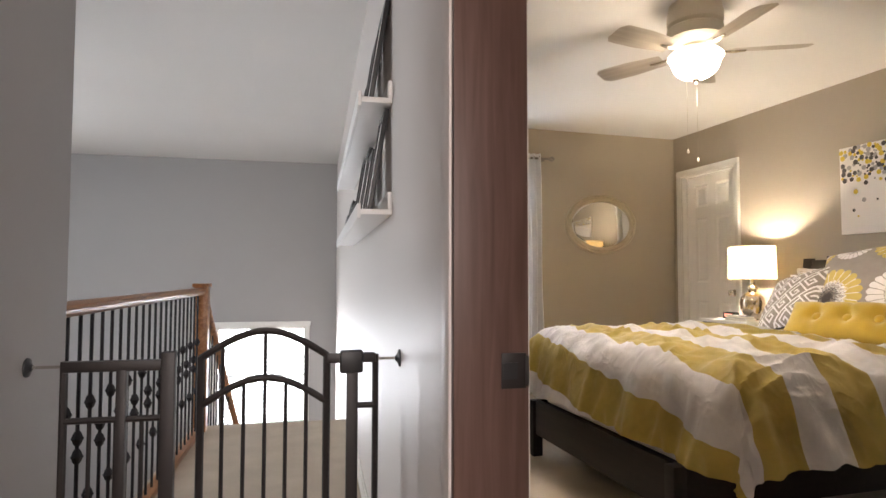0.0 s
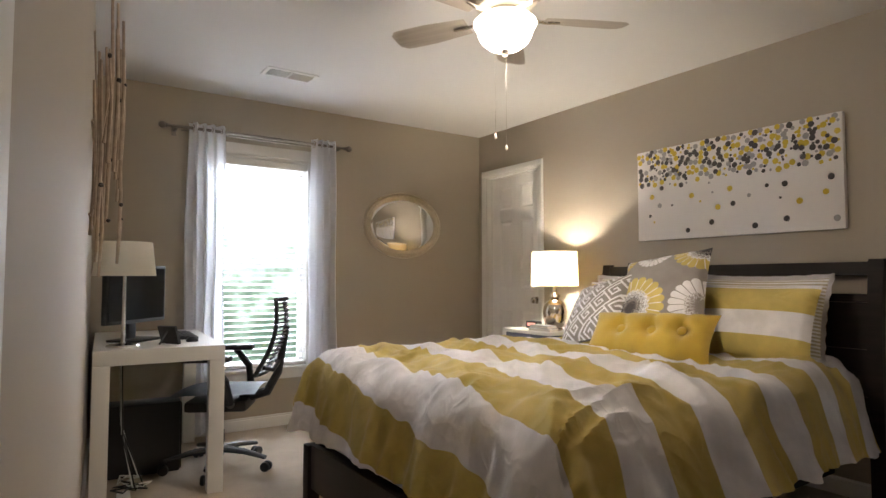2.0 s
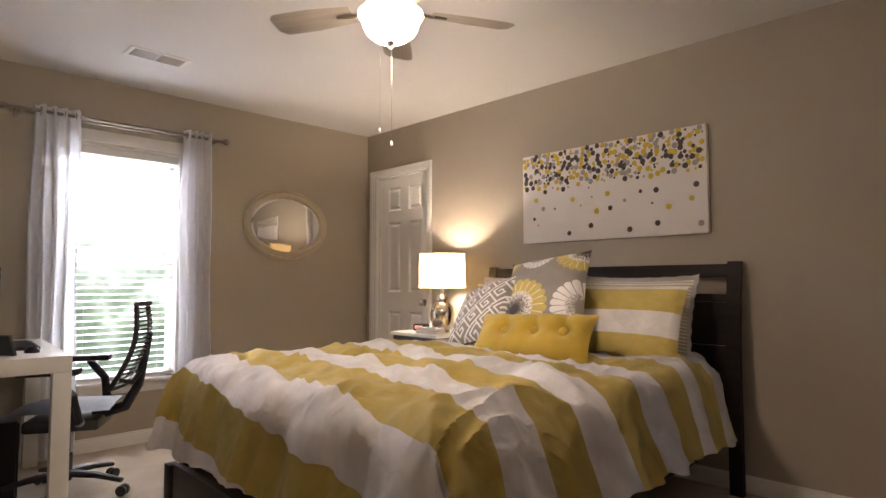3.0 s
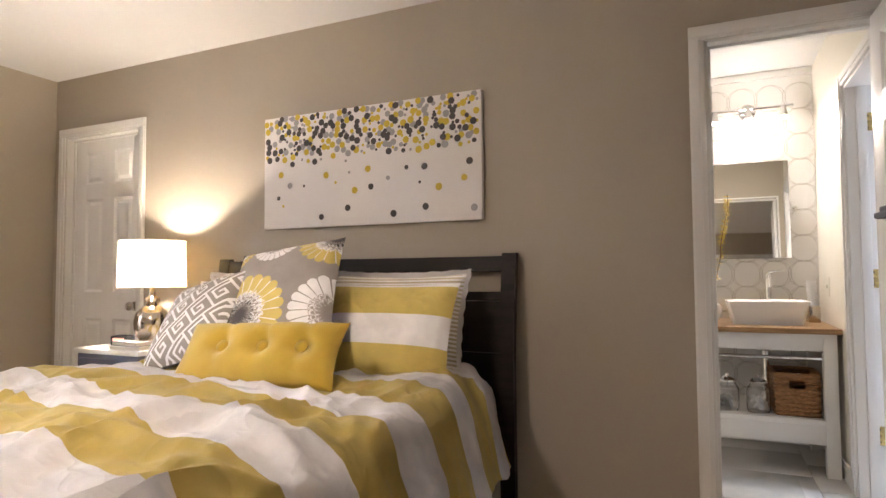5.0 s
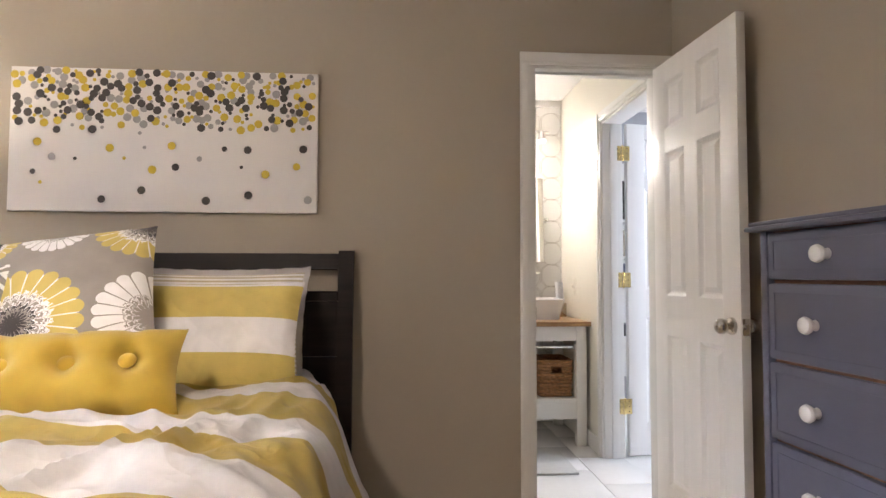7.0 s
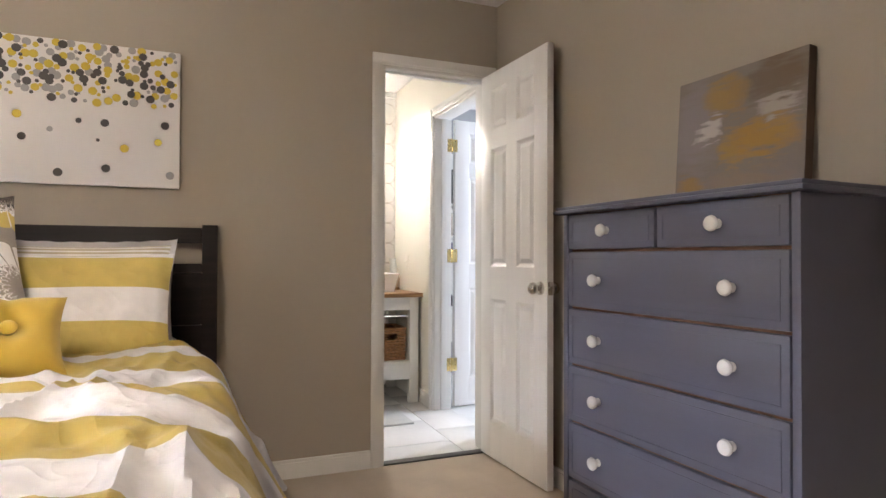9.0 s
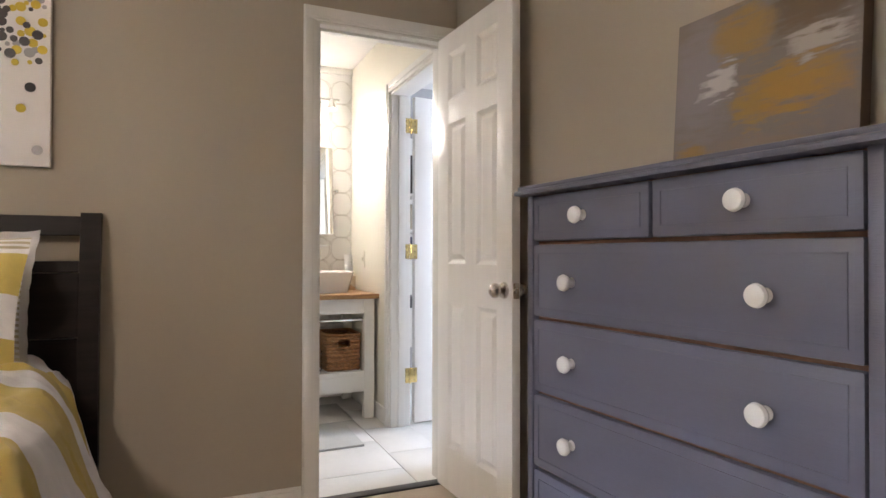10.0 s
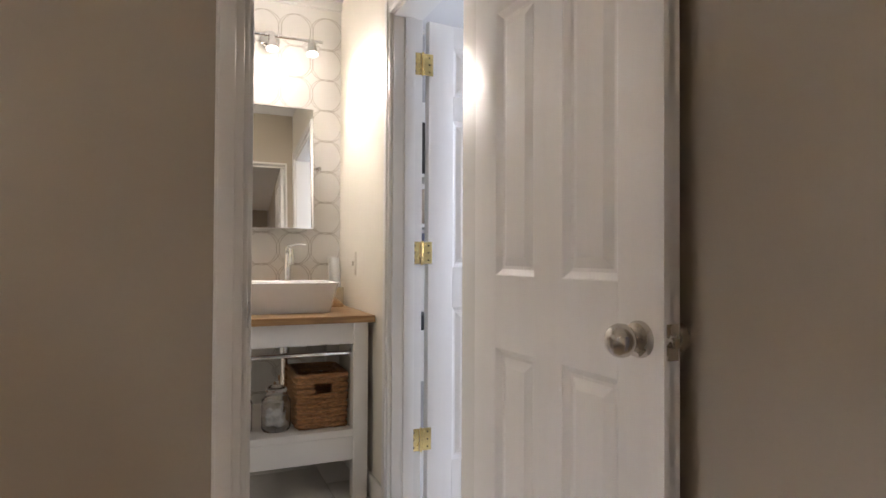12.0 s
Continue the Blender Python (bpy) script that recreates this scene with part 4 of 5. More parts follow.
for k in range(2):
    dr = part("drawer", boxes((0.008, 0.02, 0.045, 0.465, 0.14 + k * 0.275, 0.395 + k * 0.275), bevel=0.005), SLATE, ns)
    part("knob", lathe([(0, 0.03), (0.012, 0.028), (0.015, 0.02), (0.008, 0.01), (0.007, 0)], 16, pose(0.008, 0.255, 0.27 + k * 0.275, 0, -90, 0)), NICKEL, dr)
for lx in (0.03, 0.37):
    for ly in (0.03, 0.45):
        part("leg", boxes((lx, lx + 0.035, ly, ly + 0.035, 0, 0.10), bevel=0.003), SLATE, ns)
tl = thing("table_lamp", pose(3.55, 3.76, 0.72), "lit table lamp with silver gourd base and cream drum shade", "table lamp")
part("base", lathe([(0, 0), (0.055, 0), (0.058, 0.012), (0.055, 0.02), (0.07, 0.05), (0.088, 0.095), (0.092, 0.14), (0.082, 0.185), (0.055, 0.215), (0.032, 0.232), (0.042, 0.25), (0.038, 0.266), (0.018, 0.28), (0.012, 0.33), (0, 0.33)], 36), MERCURY, tl)
part("harp", tube([(0.0, 0.045 * math.sin(a), 0.44 + 0.125 * -math.cos(a)) for a in [i * math.pi / 8 for i in range(17)]], 0.002, 6), NICKEL, tl)
part("bulb", lathe([(0, 0.475), (0.02, 0.468), (0.028, 0.445), (0.022, 0.41), (0.014, 0.39), (0.013, 0.34)], 20), BULB, tl).visible_shadow = False
part("shade", sheet(48, 1, lambda u, v: ((0.168 + 0.006 * v) * math.cos(2 * math.pi * u), (0.168 + 0.006 * v) * math.sin(2 * math.pi * u), 0.58 - 0.252 * v)), SHADE, tl, "cream fabric drum shade, glowing")
for z in (0.58, 0.328):
    part("shade_ring", tube([(0.171 * math.cos(i * math.pi / 20), 0.171 * math.sin(i * math.pi / 20), z) for i in range(40)], 0.0025, 6, closed=True), SHADE2, tl)
ck = thing("alarm_clock", pose(3.56, 4.0, 0.72, 0, 0, 12), "small black alarm clock with glowing red display", "clock")
part("case", boxes((-0.035, 0.035, -0.055, 0.055, 0, 0.055), bevel=0.012), BLACKPLASTIC, ck)
part("display", boxes((-0.0365, -0.035, -0.036, 0.036, 0.016, 0.042)), REDLED, ck)
for k, (dx, a) in enumerate(((0, 6), (0.005, -4))):
    bk = thing("book", pose(3.45, 3.76, 0.72 + 0.0215 * k, 0, 0, a), "closed grey hardback lying on the nightstand", "book", "books under the lamp")
    part("pages", boxes((-0.07 + dx, 0.02, -0.10, 0.10, 0.003, 0.018)), PAGES, bk)
    part("cover", boxes((-0.075 + dx, 0.025, -0.105, 0.105, 0, 0.003), (-0.075 + dx, 0.025, -0.105, 0.105, 0.018, 0.021), bevel=0.001), BOOKA if k else WHITELAC, bk)
# the lamp stands on the clear half of the top behind the books

# ---- desk ----
D = HALL @ pose(0.03, 2.94, 0)
dk = thing("desk", D, "white lacquered parsons desk against the wall", "desk")
DL, DW, DH = 1.15, 0.60, 0.755
part("top", boxes((0, DW, 0, DL, DH - 0.075, DH), bevel=0.003), WHITELAC, dk)
for lx in (0, DW - 0.075):
    for ly in (0, DL - 0.075):
        part("leg", boxes((lx, lx + 0.075, ly, ly + 0.075, 0, DH - 0.075), bevel=0.003), WHITELAC, dk)
L2 = thing("desk_lamp", D @ pose(0.13, 0.12, DH), "chrome desk lamp with an ivory drum shade, unlit", "desk lamp")
part("base", lathe([(0, 0), (0.075, 0), (0.078, 0.008), (0.07, 0.016), (0.015, 0.024), (0.010, 0.03)], 32), CHROME, L2)
part("stem", lathe([(0.010, 0.02), (0.009, 0.15), (0.008, 0.42), (0, 0.42)], 16), CHROME, L2)
part("shade", sheet(40, 1, lambda u, v: ((0.125 + 0.02 * v) * math.cos(2 * math.pi * u), (0.125 + 0.02 * v) * math.sin(2 * math.pi * u), 0.53 - 0.17 * v)), SHADE2, L2)
mo = thing("monitor", D @ pose(0.20, 0.46, DH, 0, 0, -38), "black flat computer monitor on the desk", "monitor")
part("screen_housing", boxes((-0.02, 0.012, -0.25, 0.25, 0.10, 0.42), bevel=0.006), BLACKPLASTIC, mo)
part("screen", boxes((0.012, 0.0135, -0.235, 0.235, 0.12, 0.405)), SCREEN, mo)
part("neck", boxes((-0.04, -0.018, -0.03, 0.03, 0.01, 0.24), bevel=0.005), BLACKPLASTIC, mo)
part("foot", boxes((-0.09, 0.09, -0.12, 0.12, 0, 0.014), bevel=0.006), BLACKPLASTIC, mo)
fr = thing("photo_frame", D @ pose(0.36, 0.20, DH, 0, 0, 35), "small black easel photo frame leaning on the desk", "photo frame")
bm = boxes((-0.008, 0.008, -0.065, 0.065, 0, 0.10), bevel=0.003)
for v in bm.verts:
    v.co = pose(0, 0, 0, 0, -18, 0) @ v.co
part("frame", bm, BLACKPLASTIC, fr)
part("easel", tube([(-0.025, 0, 0.07), (-0.075, 0, 0.003)], 0.005, 6), BLACKPLASTIC, fr)
kb = thing("keyboard", D @ pose(0.45, 0.60, DH), "black keyboard on the desk", "keyboard")
part("case", boxes((-0.07, 0.07, -0.21, 0.21, 0, 0.014), bevel=0.004), BLACKPLASTIC, kb)
bm = bmesh.new()
for r_ in range(5):
    for c_ in range(15):
        box(bm, 0.05 - r_ * 0.026 - 0.022, 0.05 - r_ * 0.026, -0.20 + c_ * 0.0265, -0.20 + c_ * 0.0265 + 0.022, 0.0135, 0.019)
tagged(part("keys", bm, BLACKPLASTIC, kb), kind="stuff")
mu = thing("desk_mouse", D @ pose(0.47, 0.26, DH), "black computer mouse on the desk", "mouse")
part("body", lathe([(0, 0.03), (0.018, 0.027), (0.03, 0.015), (0.033, 0)], 20), BLACKPLASTIC, mu)
pc = thing("computer_tower", D @ pose(0.12, 0.45, 0), "black desktop computer tower under the desk", "computer")
part("case", boxes((-0.09, 0.32, 0.0, 0.18, 0.01, 0.40), bevel=0.006), BLACKPLASTIC, pc)
part("front_panel", boxes((0.32, 0.33, 0.008, 0.172, 0.02, 0.39), bevel=0.004), BRONZE, pc)
bn = thing("waste_bin", D @ pose(0.30, 0.84, 0), "black round wastebasket under the desk", "bin")
part("body", lathe([(0, 0.004), (0.10, 0.004), (0.13, 0.28), (0.135, 0.285), (0.127, 0.28), (0.097, 0.012), (0, 0.012)], 28), BLACKPLASTIC, bn)
for k in range(4):
    rg = random.Random(k + 40)
    cb = thing("cable", D @ pose(0.12, 0.12 + 0.06 * k, 0.006), "white and grey power cable tangled under the desk", "cable", "cables under the desk")
    part("cord", tube([(0.14 * rg.random() + 0.05 * math.sin(i * 1.3 + k), 0.16 * rg.random() - 0.04, 0.012 + 0.03 * rg.random()) for i in range(9)] + [(0.02, 0.05 * k, 0.3), (0.01, 0.05 * k, 0.68)], 0.004, 6), WHITELAC if k % 2 else BLACKPLASTIC, cb)
ps = thing("power_strip", D @ pose(0.15, 0.02, 0.0), "white power strip on the carpet under the desk", "power strip")
part("body", boxes((-0.03, 0.03, -0.13, 0.13, 0, 0.035), bevel=0.006), WHITELAC, ps)


def office_chair(m):
    c = thing("office_chair", m, "black mesh office chair with five-star base and casters", "chair")
    # local +x is the way the sitter faces
    seat = bmesh.new()
    sheet(20, 20, lambda u, v: (0.24 - 0.48 * u, (v - 0.5) * 0.48 * (1 - 0.12 * u), 0.46 + 0.02 * math.cos((v - 0.5) * 3) - 0.035 * max(0, (0.25 - u) / 0.25) ** 2), bm=seat, thick=0.055)
    part("seat", seat, BLACKPLASTIC, c)
    part("seat_pan", boxes((-0.18, 0.16, -0.15, 0.15, 0.35, 0.41), bevel=0.02), BLACKPLASTIC, c)

    def back(u, v):
        z = 0.56 + 0.42 * v
        hw_ = 0.20 * (1 - 0.30 * v ** 2.5)
        return (-0.24 - 0.10 * v - 0.05 * math.sin(math.pi * v) + 0.035 * (2 * u - 1) ** 2 - 0.03, (2 * u - 1) * hw_, z)
    rim = [back(0, i / 14) for i in range(15)] + [back(i / 8, 1) for i in range(1, 8)] + [back(1, 1 - i / 14) for i in range(15)] + [back(1 - i / 8, 0) for i in range(1, 8)]
    part("back_frame", tube(rim, 0.013, 8, closed=True), BLACKPLASTIC, c)
    for k in range(1, 19):
        part("back_slat", tube([back(i / 8, k / 19) for i in range(9)], 0.0052, 6), BLACKPLASTIC, c)
    part("back_spine", tube([(-0.12, 0, 0.40), (-0.27, 0, 0.44), (-0.33, 0, 0.55), (-0.36, 0, 0.72), (-0.38, 0, 0.82)], [0.03, 0.028, 0.024, 0.02, 0.014], 10), BLACKPLASTIC, c)
    for s in (-1, 1):
        part("back_arm", tube([(-0.34, 0, 0.62), (-0.32, s * 0.12, 0.58), (-0.28, s * 0.18, 0.60)], 0.012, 8), BLACKPLASTIC, c)
        part("arm_post", tube([(-0.10, s * 0.17, 0.40), (-0.12, s * 0.28, 0.43), (-0.10, s * 0.30, 0.55), (-0.02, s * 0.29, 0.655)], [0.024, 0.026, 0.022, 0.02], 10), BLACKPLASTIC, c)
        bm = boxes((-0.13, 0.13, s * 0.29 - 0.045, s * 0.29 + 0.045, 0.65, 0.685), bevel=0.016)
        part("arm_pad", bm, BLACKPLASTIC, c)
    part("gas_column", lathe([(0.03, 0.08), (0.03, 0.22), (0.018, 0.22), (0.018, 0.36)], 18), BLACKPLASTIC, c)
    for k in range(5):
        a = math.radians(20 + 72 * k)
        dx, dy = math.cos(a), math.sin(a)
        leg = part("base_leg", tube([(0.02 * dx, 0.02 * dy, 0.115), (0.16 * dx, 0.16 * dy, 0.105), (0.29 * dx, 0.29 * dy, 0.078)], [0.03, 0.024, 0.017], 8, squash=0.7), BLACKPLASTIC, c)
        for s in (-1, 1):
            part("caster", lathe([(0, -0.009), (0.026, -0.009), (0.0285, 0), (0.026, 0.009), (0, 0.009)], 16, pose(0.295 * dx - s * 0.016 * dy, 0.295 * dy + s * 0.016 * dx, 0.0285) @ Matrix.Rotation(a, 4, "Z") @ pose(0, 0, 0, 90)), BLACKPLASTIC, leg)
    return c


office_chair(pose(1.27, 4.20, 0, 0, 0, 152))

wa = thing("twig_wall_art", HALL @ pose(0.006, 2.35, 1.62), "tall wall sculpture of bleached twigs and beads", "wall art")
rg = random.Random(5)
for k in range(26):
    yy = (rg.random() - 0.5) * 0.72
    z0, ln = -0.52 + rg.random() * 0.5, 0.3 + rg.random() * 0.4
    xx = 0.014 + rg.random() * 0.10
    tw = part("twig", tube([(xx, yy + 0.015 * rg.random(), z0), (xx + 0.008, yy + 0.03 * (rg.random() - 0.5), z0 + ln / 2), (xx, yy + 0.04 * (rg.random() - 0.5), z0 + ln)], [0.006, 0.007, 0.005], 7), BAMBOO, wa)
    if k % 2:
        part("bead", lathe([(0, -0.009), (0.007, -0.006), (0.009, 0), (0.007, 0.006), (0, 0.009)], 10, pose(xx + 0.01, yy, z0 + ln * rg.random())), BRONZE, tw)
for zz in (-0.3, 0.02, 0.33):
    part("cross_bar", tube([(0.012, -0.36, zz), (0.012, 0.36, zz)], 0.004, 6), BAMBOO, wa)

# ---- dresser ----
DX0, DX1, DYF, DYB, DT = 1.812, 2.672, 0.615, 0.265, 1.232
SET = pose(2.655, 0.62, 0, 0, 0, 3.6) @ pose(-2.655, -0.615, 0)   # stands square to its wall
ds = thing("dresser", SET, "slate blue painted chest of drawers with white knobs", "dresser")
for nm_, bx_ in (("side_panel", (DX0, DX0 + 0.022, DYB, DYF, 0, DT - 0.025)), ("side_panel", (DX1 - 0.022, DX1, DYB, DYF, 0, DT - 0.025)), ("back_panel", (DX0 + 0.022, DX1 - 0.022, DYB, DYB + 0.012, 0.05, DT - 0.025)), ("plinth", (DX0 + 0.022, DX1 - 0.022, DYF - 0.04, DYF - 0.008, 0, 0.07))):
    part(nm_, boxes(bx_, bevel=0.003), SLATE, ds)
# mottled brown board behind the drawers colours the gaps between them
part("inner_shadow_board", boxes((DX0 + 0.022, DX1 - 0.022, DYF - 0.06, DYF - 0.022, 0.07, DT - 0.025)), GAPBROWN, ds)
part("top", boxes((DX0 - 0.025, DX1 + 0.025, DYB - 0.01, DYF + 0.03, DT - 0.025, DT - 0.012), (DX0 - 0.018, DX1 + 0.018, DYB - 0.01, DYF + 0.022, DT - 0.012, DT), bevel=0.006), SLATE, ds)
DIN0, DIN1 = DX0 + 0.026, DX1 - 0.026


def drawer(x0, x1, z0, z1, knobs):
    d = part("drawer", boxes((x0, x1, DYF - 0.022, DYF, z0, z1), bevel=0.007), SLATE, ds)
    g, t = 0.022, 0.003
    part("bead_line", boxes((x0 + g, x1 - g, DYF - 0.001, DYF + 0.0016, z0 + g, z0 + g + t), (x0 + g, x1 - g, DYF - 0.001, DYF + 0.0016, z1 - g - t, z1 - g), (x0 + g, x0 + g + t, DYF - 0.001, DYF + 0.0016, z0 + g, z1 - g), (x1 - g - t, x1 - g, DYF - 0.001, DYF + 0.0016, z0 + g, z1 - g)), SLATE, d)
    for kx in knobs:
        part("knob", lathe([(0, 0.036), (0.011, 0.0355), (0.0185, 0.031), (0.021, 0.025), (0.0185, 0.018), (0.010, 0.012), (0.009, 0.004), (0.013, 0)], 22, pose(kx, DYF, (z0 + z1) / 2, -90)), PORCELAIN, d, "white porcelain knob")


mid_ = (DX0 + DX1) / 2
drawer(DIN0, mid_ - 0.004, 1.085, 1.203, [2.03])
drawer(mid_ + 0.004, DIN1, 1.085, 1.203, [2.45])
for z0, z1 in ((0.888, 1.076), (0.6915, 0.8795), (0.495, 0.683), (0.298, 0.4865), (0.085, 0.289)):
    drawer(DIN0, DIN1, z0, z1, [1.99, 2.49])
art = thing("abstract_canvas", SET @ pose(2.238, 0.30, DT, 4, 0, 0), "abstract grey and ochre canvas leaning on the dresser", "painting")
part("canvas", boxes((-0.228, 0.228, -0.034, 0.0, 0.0, 0.424), bevel=0.002), CANVASEDGE, art)
part("painted_face", boxes((-0.227, 0.227, 0.0, 0.0015, 0.001, 0.423)), ABSTRACT, art)

# ---- bathroom ----
BX, BS = 5.66, 0.32
bf = setting("floor_bathroom", boxes((3.83, BX + 0.1, BS - 0.12, 2.2, -0.12, -0.002)), GROUT, "white marble tile bathroom floor")
for i in range(5):
    for j in range(4):
        x0, y0 = 3.84 + i * 0.46 - (0.23 if j % 2 else 0), 0.02 + j * 0.46
        xa, xb, ya_, yb_ = max(x0, 3.835), min(x0 + 0.456, BX), max(y0, BS - 0.12), min(y0 + 0.456, 1.9)
        if xb - xa > 0.03 and yb_ - ya_ > 0.03:
            link("tile", boxes((xa, xb, ya_, yb_, -0.01, 0.002), bevel=0.0015), TILE, bf)
SX0, SX1 = 4.03, 4.74
setting("wall_bath_back", boxes((BX, BX + 0.1, BS - 0.12, 2.0, 0, CZ)), WALLPAPER, "white wallpaper wall with interlocking silver rings")
setting("wall_bath_side", boxes((XE + 0.12, SX0, BS - 0.12, BS, 0, CZ), (SX1, BX, BS - 0.12, BS, 0, CZ), (SX0, SX1, BS - 0.12, BS, 2.04, CZ)), BATHPAINT, "cream painted bathroom wall")
setting("wall_bath_far", boxes((XE + 0.12, BX, 1.9, 2.0, 0, CZ)), BATHPAINT, "cream painted bathroom wall")
setting("trim_bath_cove", boxes((BX - 0.03, BX, BS, 1.9, CZ - 0.05, CZ - 0.001), bevel=0.01), TRIM)
setting("trim_inner_door", boxes((SX1, SX1 + 0.06, BS, BS + 0.014, 0, 2.10), (SX1 + 0.02, SX1 + 0.055, BS + 0.012, BS + 0.02, 0, 2.095), (SX0 - 0.06, SX0, BS, BS + 0.014, 0, 2.10), (SX0, SX1, BS, BS + 0.014, 2.04, 2.10), (SX0, SX1, BS + 0.012, BS + 0.02, 2.06, 2.095),
                                 (SX1 - 0.013, SX1 + 0.001, BS - 0.125, BS, 0, 2.04), (SX0 - 0.001, SX0 + 0.013, BS - 0.125, BS, 0, 2.04), (SX0, SX1, BS - 0.125, BS, 2.027, 2.041), (SX1 - 0.024, SX1 - 0.013, BS - 0.09, BS - 0.045, 0, 2.027), bevel=0.003), TRIM, "white casing round the inner door")
setting("baseboard_bath", boxes((SX1 + 0.06, BX, BS, BS + 0.013, 0.002, 0.10), bevel=0.003), TRIM)
dw = six_panel("washroom_door", 0.69, 2.02, pose(SX1 + 0.012, BS - 0.155, 0.012, 0, 0, -83), "white six-panel inner door standing open", None)
for hz in (0.31, 1.07, 1.845):
    hg = thing("hinge", pose(SX1 - 0.013, BS - 0.118, hz), "polished brass butt hinge on the white jamb", "hinge", "hinges of the inner door")
    part("jamb_leaf", boxes((-0.002, 0.0, 0.0, 0.04, -0.045, 0.045), bevel=0.0008), BRASS, hg)
    part("door_leaf", boxes((-0.002, 0.0, -0.052, -0.012, -0.045, 0.045), bevel=0.0008), BRASS, hg)
    part("knuckle", lathe([(0, -0.05), (0.004, -0.049), (0.0055, -0.046), (0.0055, 0.046), (0.004, 0.049), (0, 0.05)], 12, pose(-0.005, -0.006, 0)), BRASS, hg)
    for dz in (-0.03, 0.0, 0.03):
        for dy in (0.024, -0.036):
            part("screw", lathe([(0, 0.0028), (0.0035, 0.0025), (0.004, 0.0015)], 8, pose(0, dy, dz, 0, -90, 0)), BRONZE, hg)
# washroom beyond the inner door
setting("floor_washroom", boxes((3.5, 6.1, -1.9, BS - 0.12, -0.12, 0.0)), TILE, "white tile washroom floor")
# neutral grey walls; the south opening is assumed, out of view, for the fill
setting("wall_washroom", boxes((3.5, 3.6, -1.9, BS - 0.14, 0, CZ), (5.9, 6.0, -1.9, BS - 0.12, 0, CZ), (3.6, 4.1, -1.9, -1.78, 0, CZ), (5.1, 5.9, -1.9, -1.78, 0, CZ), (4.1, 5.1, -1.9, -1.78, 0, 0.9), (4.1, 5.1, -1.9, -1.78, 2.0, CZ), (5.76, 5.9, BS - 0.14, BS - 0.12, 0, CZ)), HALLPAINT, "grey painted washroom wall with an assumed window opening")
sh = thing("towel_shelf", pose(5.55, -0.25, 0), "white open shelf holding dark and patterned things", "shelf")
part("back_panel", boxes((0.28, 0.30, -0.5, 0.2, 0.3, 2.0), bevel=0.002), WHITELAC, sh)
for z in (0.62, 1.05, 1.22, 1.5):
    part("board", boxes((0, 0.28, -0.5, 0.2, z, z + 0.02), bevel=0.002), WHITELAC, sh)
for z, h_, mm, lab in ((0.64, 0.09, BLACKPLASTIC, "black box on the washroom shelf"), (1.24, 0.2, MERCURY, "silvery jar on the washroom shelf"), (1.52, 0.3, BRONZE, "dark patterned basket on the washroom shelf"), (1.07, 0.12, SLATE, "folded blue-grey towel on the washroom shelf")):
    t_ = link("shelf_box", boxes((5.58, 5.78, -0.4, -0.1, z, z + h_), bevel=0.02), mm)
    tagged(t_, lab, "box")

# printed rings on the wallpaper
bm = bmesh.new()
R_, PITCH, N = 0.087, 0.166, 36
for i in range(10):
    for j in range(15):
        cz = 0.10 + j * PITCH
        if cz + R_ > CZ - 0.05:
            continue
        for dy, rr in ((-0.007, R_), (0.007, R_ * 0.99)):
            cy = BS + 0.078 + i * PITCH + dy
            ring = [[bm.verts.new((BX - 0.0012 - 0.0001 * (i % 2), max(BS + 0.002, cy + q * math.cos(2 * math.pi * k / N)), cz + 1.03 * q * math.sin(2 * math.pi * k / N))) for k in range(N)] for q in (rr, rr - 0.0028)]
            for k in range(N):
                bm.faces.new((ring[0][k], ring[0][(k + 1) % N], ring[1][(k + 1) % N], ring[1][k]))
rp = link("wallpaper_rings", bm, RINGS)
tagged(rp, "silver interlocking rings printed on the wallpaper", "wallpaper", kind="stuff")

VX0, VX1, VY0, VY1, VT = 4.985, 5.60, 0.345, 1.02, 0.80
va = thing("vanity", pose(0, 0, 0), "white open wooden washstand with a lower shelf", "vanity")
for (a, c) in ((VX0, VY0), (VX0, VY1 - 0.065), (VX1 - 0.06, VY0), (VX1 - 0.06, VY1 - 0.065)):
    part("leg", boxes((a, a + 0.06, c, c + 0.065, 0.002, VT - 0.03), bevel=0.003), WHITELAC, va)
part("apron", boxes((VX0 + 0.004, VX0 + 0.03, VY0 + 0.065, VY1 - 0.065, 0.675, VT - 0.03), bevel=0.002), WHITELAC, va)
part("side_apron", boxes((VX0 + 0.06, VX1 - 0.06, VY0 + 0.01, VY0 + 0.035, 0.675, VT - 0.03), bevel=0.002), WHITELAC, va)
part("side_apron", boxes((VX0 + 0.06, VX1 - 0.06, VY1 - 0.035, VY1 - 0.01, 0.675, VT - 0.03), bevel=0.002), WHITELAC, va)
part("lower_shelf", boxes((VX0 + 0.004, VX1, VY0 + 0.065, VY1 - 0.065, 0.275, 0.305), bevel=0.003), WHITELAC, va)
part("shelf_apron", boxes((VX0 + 0.002, VX0 + 0.025, VY0 + 0.065, VY1 - 0.065, 0.175, 0.275), bevel=0.002), WHITELAC, va)
ct = link("countertop", boxes((VX0 - 0.04, BX - 0.002, VY0 - 0.02, VY1 + 0.02, VT - 0.03, VT), bevel=0.003), BUTCHER)
tagged(ct, "oiled butcher block countertop on the white washstand", "countertop")
tb = thing("towel_bar", pose(0, 0, 0), "chrome towel bar under the washstand apron", "towel bar")
part("bar", tube([(VX0 + 0.05, VY0 + 0.05, 0.63), (VX0 + 0.05, VY1 - 0.05, 0.63)], 0.009, 12), CHROME, tb)
